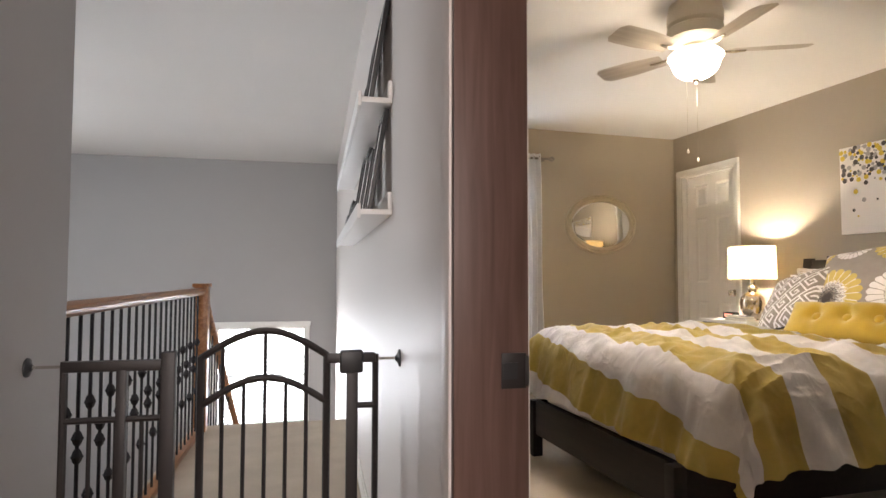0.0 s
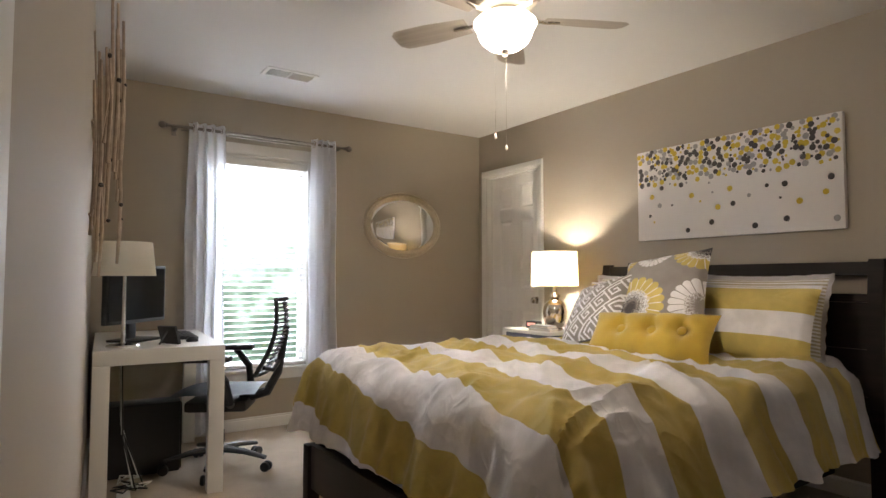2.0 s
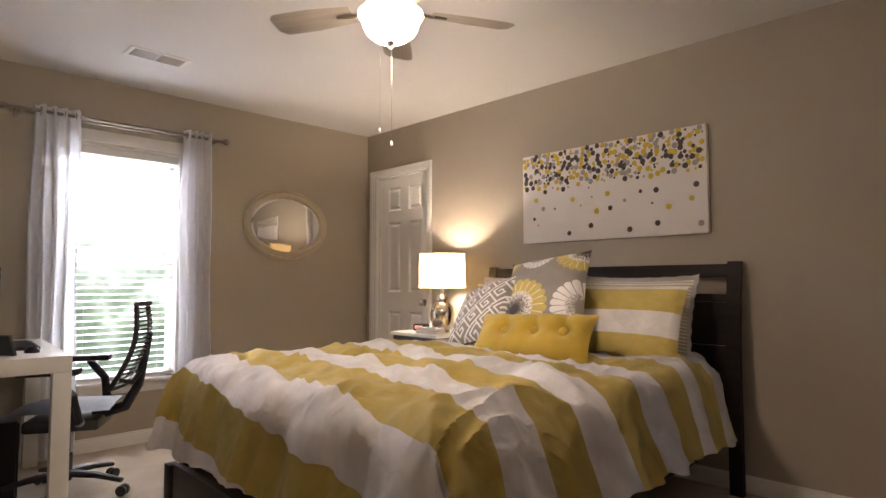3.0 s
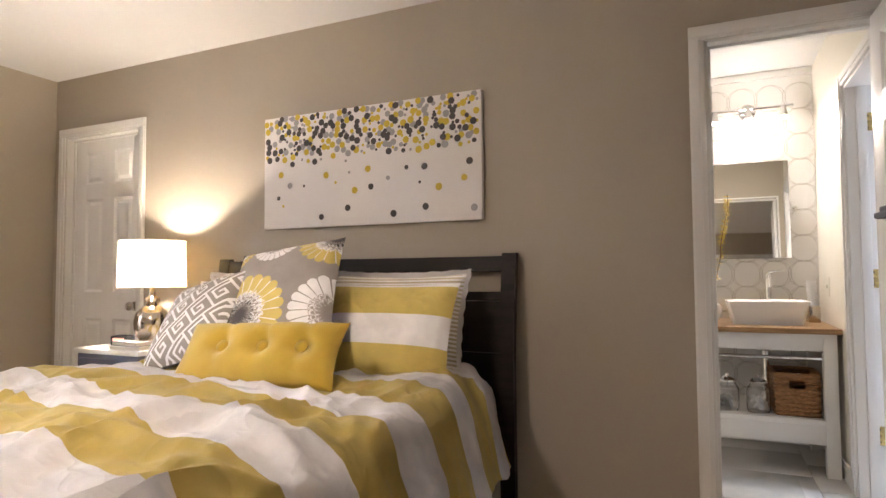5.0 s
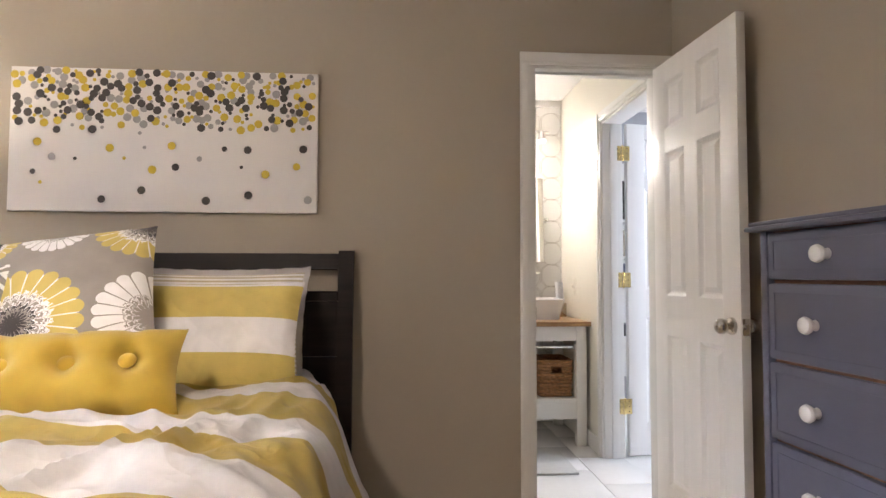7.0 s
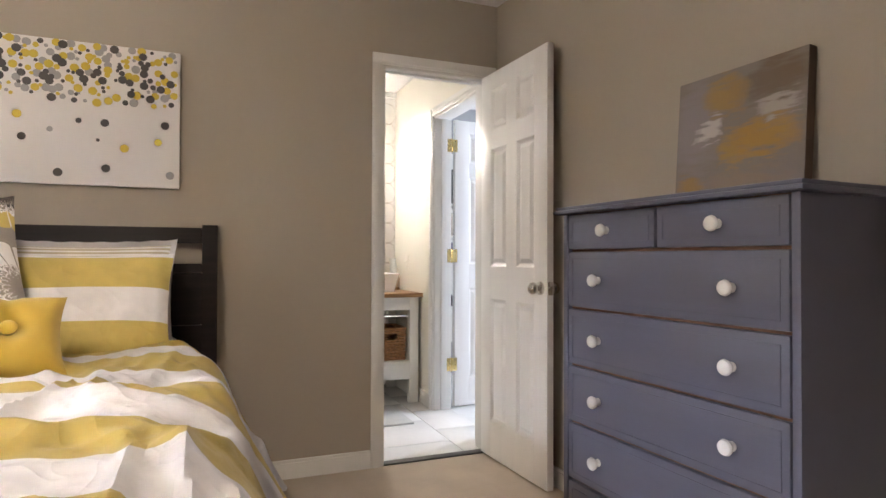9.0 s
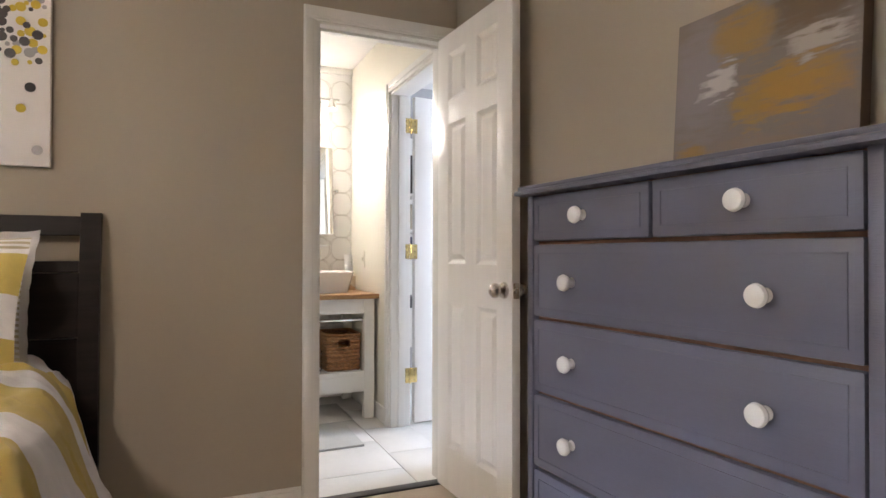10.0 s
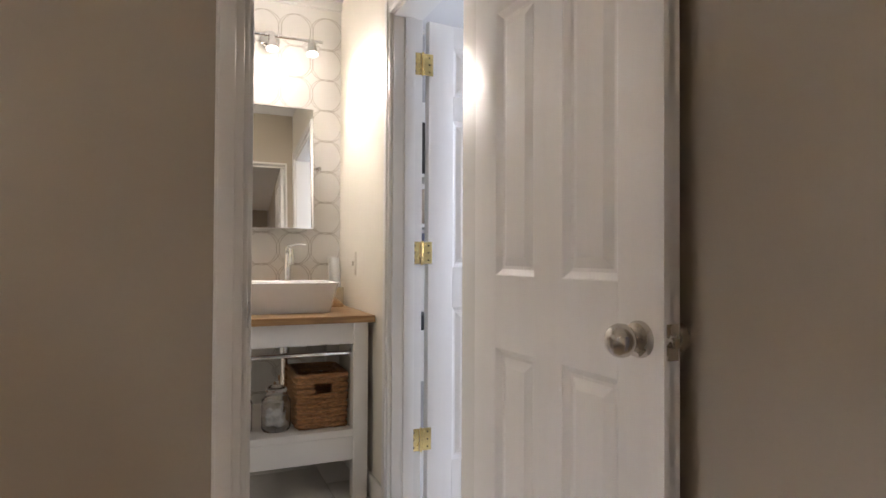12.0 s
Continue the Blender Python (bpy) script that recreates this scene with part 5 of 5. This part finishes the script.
for yy in (VY0 + 0.064, VY1 - 0.064):
    part("end_cap", lathe([(0, 0.006), (0.017, 0.004), (0.018, -0.004), (0, -0.006)], 16, pose(VX0 + 0.05, yy, 0.63, 90)), CHROME, tb)
dp = thing("drain_pipe", pose(5.3, 0.66, 0), "chrome sink drain with bottle trap under the washstand", "pipe")
part("tailpiece", lathe([(0.017, 0.42), (0.017, 0.77)], 16), CHROME, dp)
part("trap", tube([(0, 0, 0.45), (0, 0, 0.40), (0.03, 0, 0.37), (0.07, 0, 0.37), (0.10, 0, 0.41), (0.14, 0, 0.46), (0.34, 0, 0.46)], 0.019, 12), CHROME, dp)
part("coupling", lathe([(0.017, 0.60), (0.024, 0.605), (0.024, 0.635), (0.017, 0.64)], 16), CHROME, dp)
# vessel sink
sk = thing("vessel_sink", pose(5.27, 0.655, VT), "white rectangular porcelain vessel sink on wood", "sink")
bm = bmesh.new()
prev = None
for hx, hy, z in ((0.13, 0.185, 0.0), (0.165, 0.215, 0.125), (0.17, 0.22, 0.135), (0.165, 0.215, 0.137), (0.155, 0.205, 0.13), (0.12, 0.17, 0.02)):
    ring = []
    for k in range(48):
        a = 2 * math.pi * k / 48
        ca, sa = math.cos(a), math.sin(a)
        q = (abs(ca) ** 8 + abs(sa) ** 8) ** (-1 / 8)
        ring.append(bm.verts.new((hx * ca * q, hy * sa * q, z)))
    if prev:
        for k in range(48):
            bm.faces.new((prev[k], prev[(k + 1) % 48], ring[(k + 1) % 48], ring[k]))
    else:
        bm.faces.new(ring)
    prev = ring
bm.faces.new(prev)
part("basin", bm, PORCELAIN, sk)
part("drain", lathe([(0, 0.024), (0.02, 0.023), (0.022, 0.02)], 18), CHROME, sk)
fc = thing("faucet", pose(5.50, 0.62, VT), "tall chrome single-lever vessel faucet", "faucet")
part("body", lathe([(0.026, 0), (0.026, 0.01), (0.018, 0.014), (0.018, 0.29), (0.014, 0.30), (0, 0.302)], 20), CHROME, fc)
part("spout", tube([(0, 0, 0.27), (-0.05, 0, 0.285), (-0.11, 0, 0.28), (-0.125, 0, 0.25), (-0.127, 0, 0.215)], [0.013, 0.012, 0.012, 0.012, 0.013], 12), CHROME, fc)
part("lever", tube([(0, 0, 0.305), (0, -0.05, 0.315), (0, -0.09, 0.315)], [0.008, 0.006, 0.005], 8), CHROME, fc)
bmr = thing("pivot_mirror", pose(5.60, 0.70, 1.515, 0, 4, 0), "tilting rectangular bathroom mirror on pivot mounts", "mirror")
MWD, MHT = 0.22, 0.315
part("mirror_glass", boxes((-0.004, 0.0, -MWD, MWD, -MHT, MHT)), MIRROR, bmr)
part("bevel_edge", boxes((-0.006, 0.004, -MWD - 0.003, -MWD, -MHT, MHT), (-0.006, 0.004, MWD, MWD + 0.003, -MHT, MHT), (-0.006, 0.004, -MWD, MWD, MHT, MHT + 0.003), (-0.006, 0.004, -MWD, MWD, -MHT - 0.003, -MHT)), CHROME, bmr)
for s in (-1, 1):
    part("pivot", tube([(0.055, s * (MWD + 0.03), 0), (0.0, s * (MWD + 0.03), 0), (0.0, s * (MWD + 0.002), 0)], 0.007, 10), CHROME, bmr)
    part("pivot_knob", lathe([(0, 0.02), (0.012, 0.014), (0.012, 0), (0.006, -0.01)], 14, pose(0, s * (MWD + 0.03), 0, 0, -90, 0)), CHROME, bmr)
lb = thing("vanity_light", pose(BX, 0.70, 2.18), "chrome three-spot vanity light bar, lit", "wall lamp")
part("rail", tube([(-0.09, -0.26, 0), (-0.09, 0.26, 0)], 0.008, 10), CHROME, lb)
part("backplate", lathe([(0, 0.02), (0.05, 0.018), (0.055, 0)], 24, pose(0, 0, 0, 0, -90, 0)), CHROME, lb)
part("stem", tube([(0, 0, 0), (-0.09, 0, 0)], 0.008, 10), CHROME, lb)
for k in range(3):
    yy = -0.2 + 0.2 * k
    hd = part("spot_head", lathe([(0.008, 0.0), (0.018, -0.02), (0.027, -0.065), (0.030, -0.085)], 20, pose(-0.11, yy, 0, 0, 14, 0)), CHROME, lb)
    part("bulb", lathe([(0, -0.094), (0.016, -0.09), (0.026, -0.08), (0.024, -0.06), (0, -0.05)], 18, pose(-0.11, yy, 0, 0, 14, 0)), BULB, hd).visible_shadow = False
ba = thing("storage_basket", pose(5.03, 0.415, 0.305), "brown woven rattan basket with handle slot", "basket")
rg = random.Random(2)
for k in range(11):
    z0 = 0.002 + k * 0.0215
    o_ = 0.004 * (k / 10)
    bm = bmesh.new()
    pts = []
    for i in range(72):
        a = 2 * math.pi * i / 72
        ca, sa = math.cos(a), math.sin(a)
        q = (abs(ca) ** 10 + abs(sa) ** 10) ** (-0.1)
        wv = 0.0028 * math.sin(i * math.pi / 2 + k * math.pi)
        pts.append((0.16 + (0.145 + o_ + wv) * ca * q, 0.115 + (0.105 + o_ + wv) * sa * q, z0 + 0.011 + 0.001 * rg.random()))
    if 7 <= k <= 8:
        run = [p for p in pts if not (p[0] < 0.05 and abs(p[1] - 0.115) < 0.034)]
        cut = max(range(len(run)), key=lambda i: (Vector(run[i]) - Vector(run[i - 1])).length)
        part("weave", tube(run[cut:] + run[:cut], 0.0115, 6, squash=0.95), RATTAN, ba)
    else:
        part("weave", tube(pts, 0.0115, 6, closed=True), RATTAN, ba)
part("bottom", boxes((0.02, 0.30, 0.012, 0.218, 0.001, 0.006)), RATTAN, ba)


def jar(x, yy, fill, label, clamp):
    j = thing("glass_jar", pose(x, yy, 0.305), label, "jar", "jars on the washstand shelf")
    g = part("jar_glass", lathe([(0, 0.002), (0.055, 0.002), (0.062, 0.015), (0.062, 0.13), (0.045, 0.155), (0.043, 0.17), (0.040, 0.17), (0.042, 0.155), (0.058, 0.128), (0.058, 0.018), (0.052, 0.008), (0, 0.008)], 30), GLASS, j)
    g.visible_shadow = False
    rj = random.Random(x)
    for k in range(14):
        a, r = rj.random() * 6.28, 0.036 * math.sqrt(rj.random())
        part("cotton_ball", lathe([(0, -0.017), (0.012, -0.012), (0.017, 0), (0.012, 0.012), (0, 0.017)], 10, pose(r * math.cos(a), r * math.sin(a), 0.027 + k * 0.0045)), fill, j)
    part("lid", lathe([(0.045, 0.168), (0.046, 0.178), (0.03, 0.19), (0.012, 0.196), (0.012, 0.21), (0, 0.214)], 24), CHROME if clamp else GLASS, j)
    if clamp:
        part("bail_wire", tube([(0.047, 0, 0.15), (0.06, 0, 0.19), (0.0, 0, 0.225), (-0.06, 0, 0.19), (-0.047, 0, 0.15)], 0.0018, 6), CHROME, j)


jar(5.10, 0.72, COTTON, "glass jar of white cotton balls on the shelf", False)
jar(5.10, 0.88, RUGM, "glass jar with metal lid on the shelf", True)
vs_ = thing("white_vase", pose(5.45, 0.95, VT), "white ribbed vase with tall yellow blossom branches", "vase")
part("vase_body", lathe([(0, 0), (0.035, 0), (0.055, 0.03), (0.062, 0.065), (0.05, 0.10), (0.025, 0.12), (0.028, 0.13), (0.022, 0.13), (0.02, 0.118), (0, 0.1)], 24), PORCELAIN, vs_)
rg = random.Random(9)
for k in range(4):
    a = rg.random() * 6.28
    p = [Vector((0, 0, 0.11))]
    for i in range(7):
        p.append(p[-1] + Vector((0.012 * math.cos(a) - 0.004, 0.02 * math.sin(a) + 0.004, 0.10)) + Vector((rg.random() - 0.5, rg.random() - 0.5, 0)) * 0.02)
    br = part("branch", tube(p, [0.003] * 5 + [0.002] * 3, 5), TWIG, vs_)
    bm = bmesh.new()
    for i in range(70):
        t = 1.5 + rg.random() * 5.4
        q = p[int(t)].lerp(p[min(7, int(t) + 1)], t % 1) + Vector((rg.random() - 0.5, rg.random() - 0.5, rg.random() - 0.5)) * 0.03
        for b_ in range(4):
            aa = b_ * 1.57 + i
            e1 = Vector((math.cos(aa), math.sin(aa), 0.5 * math.sin(i))) * 0.013
            e2 = Vector((-math.sin(aa), math.cos(aa), 0.3)) * 0.005
            bm.faces.new([bm.verts.new(q), bm.verts.new(q + e1 * 0.5 + e2), bm.verts.new(q + e1), bm.verts.new(q + e1 * 0.5 - e2)])
    tagged(part("blossoms", bm, FORSYTHIA, br), kind="stuff")
tp = thing("folded_towel", pose(5.46, 0.385, VT), "white rolled hand towel standing by the sink", "towel")
part("roll", sheet(24, 10, lambda u, v: (0.035 * math.cos(2 * math.pi * u) + 0.05 * v, 0.028 * math.sin(2 * math.pi * u), 0.14 * 0 + 0.06 + 0.19 * v), thick=0.006), COTTON, tp)
part("holder", boxes((-0.05, 0.05, -0.032, 0.032, 0.0, 0.10), bevel=0.006), MERCURY, tp)
ol = thing("light_switch", pose(5.33, BS, 1.02), "ivory wall switch plate in the bathroom", "switch")
part("plate", boxes((-0.035, 0.035, 0, 0.006, -0.058, 0.058), bevel=0.003), BATHPAINT, ol)
part("toggle", boxes((-0.006, 0.006, 0.005, 0.016, -0.012, 0.012), bevel=0.003), BATHPAINT, ol)
rug = link("bath_rug", boxes((4.45, 4.93, 0.56, 1.35, 0.002, 0.016), bevel=0.006), RUGM)
tagged(rug, "flat grey bath rug on marble tiles", "rug")
th = link("threshold", boxes((XE - 0.004, XE + 0.05, DB[0] + 0.012, DB[1] - 0.012, -0.01, 0.008), bevel=0.003), BRONZE)
tagged(th, "dark metal threshold strip between carpet and tile", "threshold", kind="structure")
spk = thing("strike_plate", pose(XE + 0.03, DB[1] - 0.0125, 0.925), "nickel strike plate on the white jamb", "strike plate")
part("plate", boxes((-0.028, 0.016, -0.0015, 0, -0.03, 0.03), bevel=0.0006), NICKEL, spk)

# ---- hall ----
setting("floor_hall", boxes((-1.2, -0.05, -2.6, 3.55, -0.25, -0.001)), CARPET, "beige hall carpet", HALL)
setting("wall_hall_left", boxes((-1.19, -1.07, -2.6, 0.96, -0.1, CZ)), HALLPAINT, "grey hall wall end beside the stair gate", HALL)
# unseen back wall; its opening is added to let the hall fill through
setting("wall_hall_back", boxes((-4.6, -1.0, -2.7, -2.6, -3.0, CZ), (-0.15, 0.0, -2.7, -2.6, -3.0, CZ), (-1.0, -0.15, -2.7, -2.6, -3.0, 0.85), (-1.0, -0.15, -2.7, -2.6, 2.15, CZ)), HALLPAINT, "grey hall wall", HALL)
WA, WB, WC, WD = -1.50, -0.47, -0.72, 0.46
setting("wall_hall_far", boxes((-4.6, WA, 6.4, 6.52, -3.0, CZ), (WB, 0.0, 6.4, 6.52, -3.0, CZ), (WA, WB, 6.4, 6.52, -3.0, WC), (WA, WB, 6.4, 6.52, WD, CZ)), HALLPAINT, "grey stairwell wall with a low window", HALL)
# enclosing wall out of view; the window opening is assumed, for the fill lamp
setting("wall_foyer", boxes((-4.6, -4.5, -2.6, 2.4, -3.0, CZ), (-4.6, -4.5, 4.9, 6.4, -3.0, CZ), (-4.6, -4.5, 2.4, 4.9, -3.0, 0.3), (-4.6, -4.5, 2.4, 4.9, 2.2, CZ)), HALLPAINT, "unseen grey foyer wall with an assumed window opening", HALL)
setting("floor_foyer", boxes((-4.6, 0, -2.6, 6.5, -3.1, -3.0)), OAK, "wooden foyer floor below", HALL)
setting("ceiling_hall", boxes((-4.6, -0.06, -2.7, 6.52, CZ + 0.002, CZ + 0.1)), CEIL, "white hall ceiling", HALL)
baseboard("baseboard_hall", [(0.08, 3.5)], "y", -0.12, -1, HALL)
for k in range(7):
    setting("stair_step", boxes((-1.16, -0.12, 3.55 + 0.26 * k, 3.55 + 0.26 * (k + 1) + 0.02, -0.40 - 0.18 * k, -0.18 * (k + 1)), bevel=0.012), CARPET, "carpeted stair step going down", HALL)
sw = thing("window_2", HALL, "bright stairwell window with white blind and casing", "window")
sw["kind"] = "structure"
part("window_casing", boxes((WA - 0.05, WB + 0.05, 6.37, 6.4, WD, WD + 0.06), (WA - 0.05, WA, 6.38, 6.4, WC, WD), (WB, WB + 0.04, 6.38, 6.4, WC, WD), bevel=0.004), TRIM, sw)
part("window_frame", boxes((WA, WA + 0.03, 6.42, 6.5, WC, WD), (WB - 0.03, WB, 6.42, 6.5, WC, WD), (WA, WB, 6.42, 6.5, WD - 0.03, WD), (WA, WB, 6.44, 6.47, -0.14, -0.11), bevel=0.003), TRIM, sw)
p = part("pane", boxes((WA, WB, 6.48, 6.486, WC, WD)), GLASS, sw)
p.visible_shadow = False
for k in range(24):
    z = WC + 0.03 + k * 0.048
    part("blind_slat", sheet(1, 2, lambda u, v: (WA + 0.032 + u * (WB - WA - 0.064), 6.41 + 0.04 * v, z + 0.012 * v)), BLIND, sw)
# glowing sheet added beyond the assumed foyer opening, never in view
b2 = link("backdrop_unseen_foyer", sheet(1, 1, lambda u, v: (-12 + 24 * u, 0, -8 + 16 * v)), OUTDOOR)
b2.matrix_basis = pose(-14.0, 5.0, 2.0, 0, 0, 90)
tagged(b2, "added glowing sky backdrop outside the assumed foyer window", "backdrop", kind="structure")

rl = thing("stair_railing", HALL, "oak handrail with black iron knuckle balusters", "railing")
RU = -1.13
bm = bmesh.new()


def rail_bar(p0, p1):
    return tube([p0, p1], 0.031, 12, squash=0.85)


part("handrail", rail_bar((RU, 0.97, 0.955), (RU, 3.38, 0.955)), OAK, rl)
part("shoe_rail", boxes((RU - 0.03, RU + 0.03, 0.97, 3.4, 0.0, 0.035), bevel=0.006), OAK, rl)
part("newel_post", boxes((RU - 0.045, RU + 0.045, 3.36, 3.45, -0.2, 0.99), (RU - 0.055, RU + 0.055, 3.35, 3.46, 0.985, 1.01), bevel=0.006), OAK, rl)
part("stair_handrail", rail_bar((RU, 3.44, 0.93), (RU, 5.4, -0.45)), OAK, rl)
part("stair_string", boxes((RU - 0.03, RU, 3.45, 3.75, -0.5, -0.02), bevel=0.004), OAK, rl)
for k in range(22):
    v_ = 1.03 + k * 0.106
    b_ = part("baluster", tube([(RU, v_, 0.03), (RU, v_, 0.93)], 0.0065, 6), BLACKIRON, rl)
    for z in ((0.30, 0.62) if k % 2 else (0.46,)):
        for dz in (0, 0.06) if k % 2 == 0 else (0,):
            part("knuckle", lathe([(0.006, -0.026), (0.013, -0.018), (0.017, -0.006), (0.021, 0), (0.017, 0.006), (0.013, 0.018), (0.006, 0.026)], 8, pose(RU, v_, z + dz)), BLACKIRON, b_)
for k in range(10):
    v_ = 3.6 + k * 0.13
    zt = 0.93 - (v_ - 3.44) * 0.704
    part("baluster", tube([(RU, v_, zt - 0.9), (RU, v_, zt)], 0.0065, 6), BLACKIRON, rl)

gt = thing("safety_gate", HALL @ pose(0, 0.725, 0), "dark brown metal safety gate across the hall", "gate")
GU0, GU1, GT = -1.07, -0.12, 0.842


def bar(name, p0, p1, r=0.0085, mtl=BRONZE, par=None, n=8):
    return part(name, tube([p0, p1], r, n), mtl, par or gt)


xl0, xl1 = -0.985, -0.735       # side extension
xg0, xg1 = -0.655, -0.325       # arched swinging part
xr0, xr1 = -0.255, -0.19        # latch side
for xx in (xl0, xr1):
    bar("side_post", (xx, 0, 0.03), (xx, 0, GT), 0.009)
part("latch_post", boxes((xl1 - 0.018, xl1 + 0.018, -0.014, 0.014, 0.02, GT + 0.02), bevel=0.004), BRONZE, gt)
part("latch_post", boxes((xr0 - 0.016, xr0 + 0.016, -0.014, 0.014, 0.02, GT + 0.01), bevel=0.004), BRONZE, gt)
part("top_rail", boxes((xl0, xl1, -0.012, 0.012, GT - 0.028, GT), bevel=0.004), BRONZE, gt)
part("top_rail", boxes((xg1, xr1, -0.012, 0.012, GT - 0.022, GT + 0.004), bevel=0.004), BRONZE, gt)
bar("cross_rail", (xl0, 0, 0.69), (xl1, 0, 0.69))
bar("cross_rail", (xr0, 0, 0.70), (xr1, 0, 0.70))
bar("bottom_rail", (xl0, 0, 0.035), (xr1, 0, 0.035), 0.011)
for k in range(1, 4):
    bar("upright", (xl0 + k * (xl1 - xl0) / 4, 0, 0.04), (xl0 + k * (xl1 - xl0) / 4, 0, 0.69), 0.0055)
part("centre_post", boxes((-0.86, -0.835, -0.012, 0.012, 0.04, GT - 0.02), bevel=0.004), BRONZE, gt)
for xx in (xg0, xg1):
    bar("gate_stile", (xx, 0, 0.05), (xx, 0, GT + 0.005), 0.0105)


def arch(z0, rise, x):
    t = (x - xg0) / (xg1 - xg0)
    return z0 + rise * math.sin(math.pi * t)


for z0, rise in ((GT, 0.07), (0.715, 0.07)):
    part("arch", tube([(xg0 + i / 16 * (xg1 - xg0), 0, arch(z0, rise, xg0 + i / 16 * (xg1 - xg0))) for i in range(17)], 0.0095, 8), BRONZE, gt)
for k in range(1, 6):
    xx = xg0 + k * (xg1 - xg0) / 6
    bar("upright", (xx, 0, 0.04), (xx, 0, arch(GT if k in (1, 3, 5) else 0.715, 0.07, xx)), 0.0055)
part("latch_handle", boxes((xr0 - 0.035, xr0 + 0.03, -0.022, 0.022, GT - 0.05, GT + 0.012), bevel=0.008), BLACKPLASTIC, gt)
for x0, x1 in ((xl0, GU0), (xr1, GU1)):
    for z in (GT - 0.013, 0.06):
        pn = bar("tension_bolt", (x0, 0, z), (x1, 0, z), 0.004, NICKEL)
        s = 1 if x1 > x0 else -1
        part("wall_cup", lathe([(0.006, 0.014), (0.012, 0.008), (0.024, 0.004), (0.025, 0.0)], 16, pose(x1, 0, z, 0, -90 * s, 0)), BLACKPLASTIC, pn)

for z, seed in ((1.26, 1), (1.625, 2)):
    lg = thing("picture_ledge", HALL @ pose(-0.12, 0, z), "white wooden picture ledge on the hall wall", "shelf", "picture ledges")
    part("shelf", boxes((-0.10, 0, 0.93, 2.93, 0, 0.018), bevel=0.003), LEDGE, lg)
    part("back_board", boxes((-0.014, 0, 0.93, 2.93, 0.018, 0.075), bevel=0.003), LEDGE, lg)
    part("lip", boxes((-0.112, -0.10, 0.93, 2.93, -0.012, 0.036), bevel=0.003), LEDGE, lg)
    rg = random.Random(seed)
    v_ = 0.97
    while v_ < 2.75:
        w_, h_ = 0.16 + 0.12 * rg.random(), 0.16 + 0.22 * rg.random()
        pf = thing("framed_picture", HALL @ pose(-0.12 - 0.075, v_, z + 0.0185, 0, 9, 0), "dark framed picture leaning on a white ledge", "picture", "pictures on the ledges")
        part("frame", boxes((0, 0.016, 0, 0.022, 0, h_), (0, 0.016, w_ - 0.022, w_, 0, h_), (0, 0.016, 0.022, w_ - 0.022, 0, 0.022), (0, 0.016, 0.022, w_ - 0.022, h_ - 0.022, h_), bevel=0.003), BLACKPLASTIC, pf)
        part("mat_board", boxes((0.006, 0.010, 0.022, w_ - 0.022, 0.022, h_ - 0.022)), LEDGE, pf)
        v_ += w_ + 0.03 + 0.1 * rg.random()
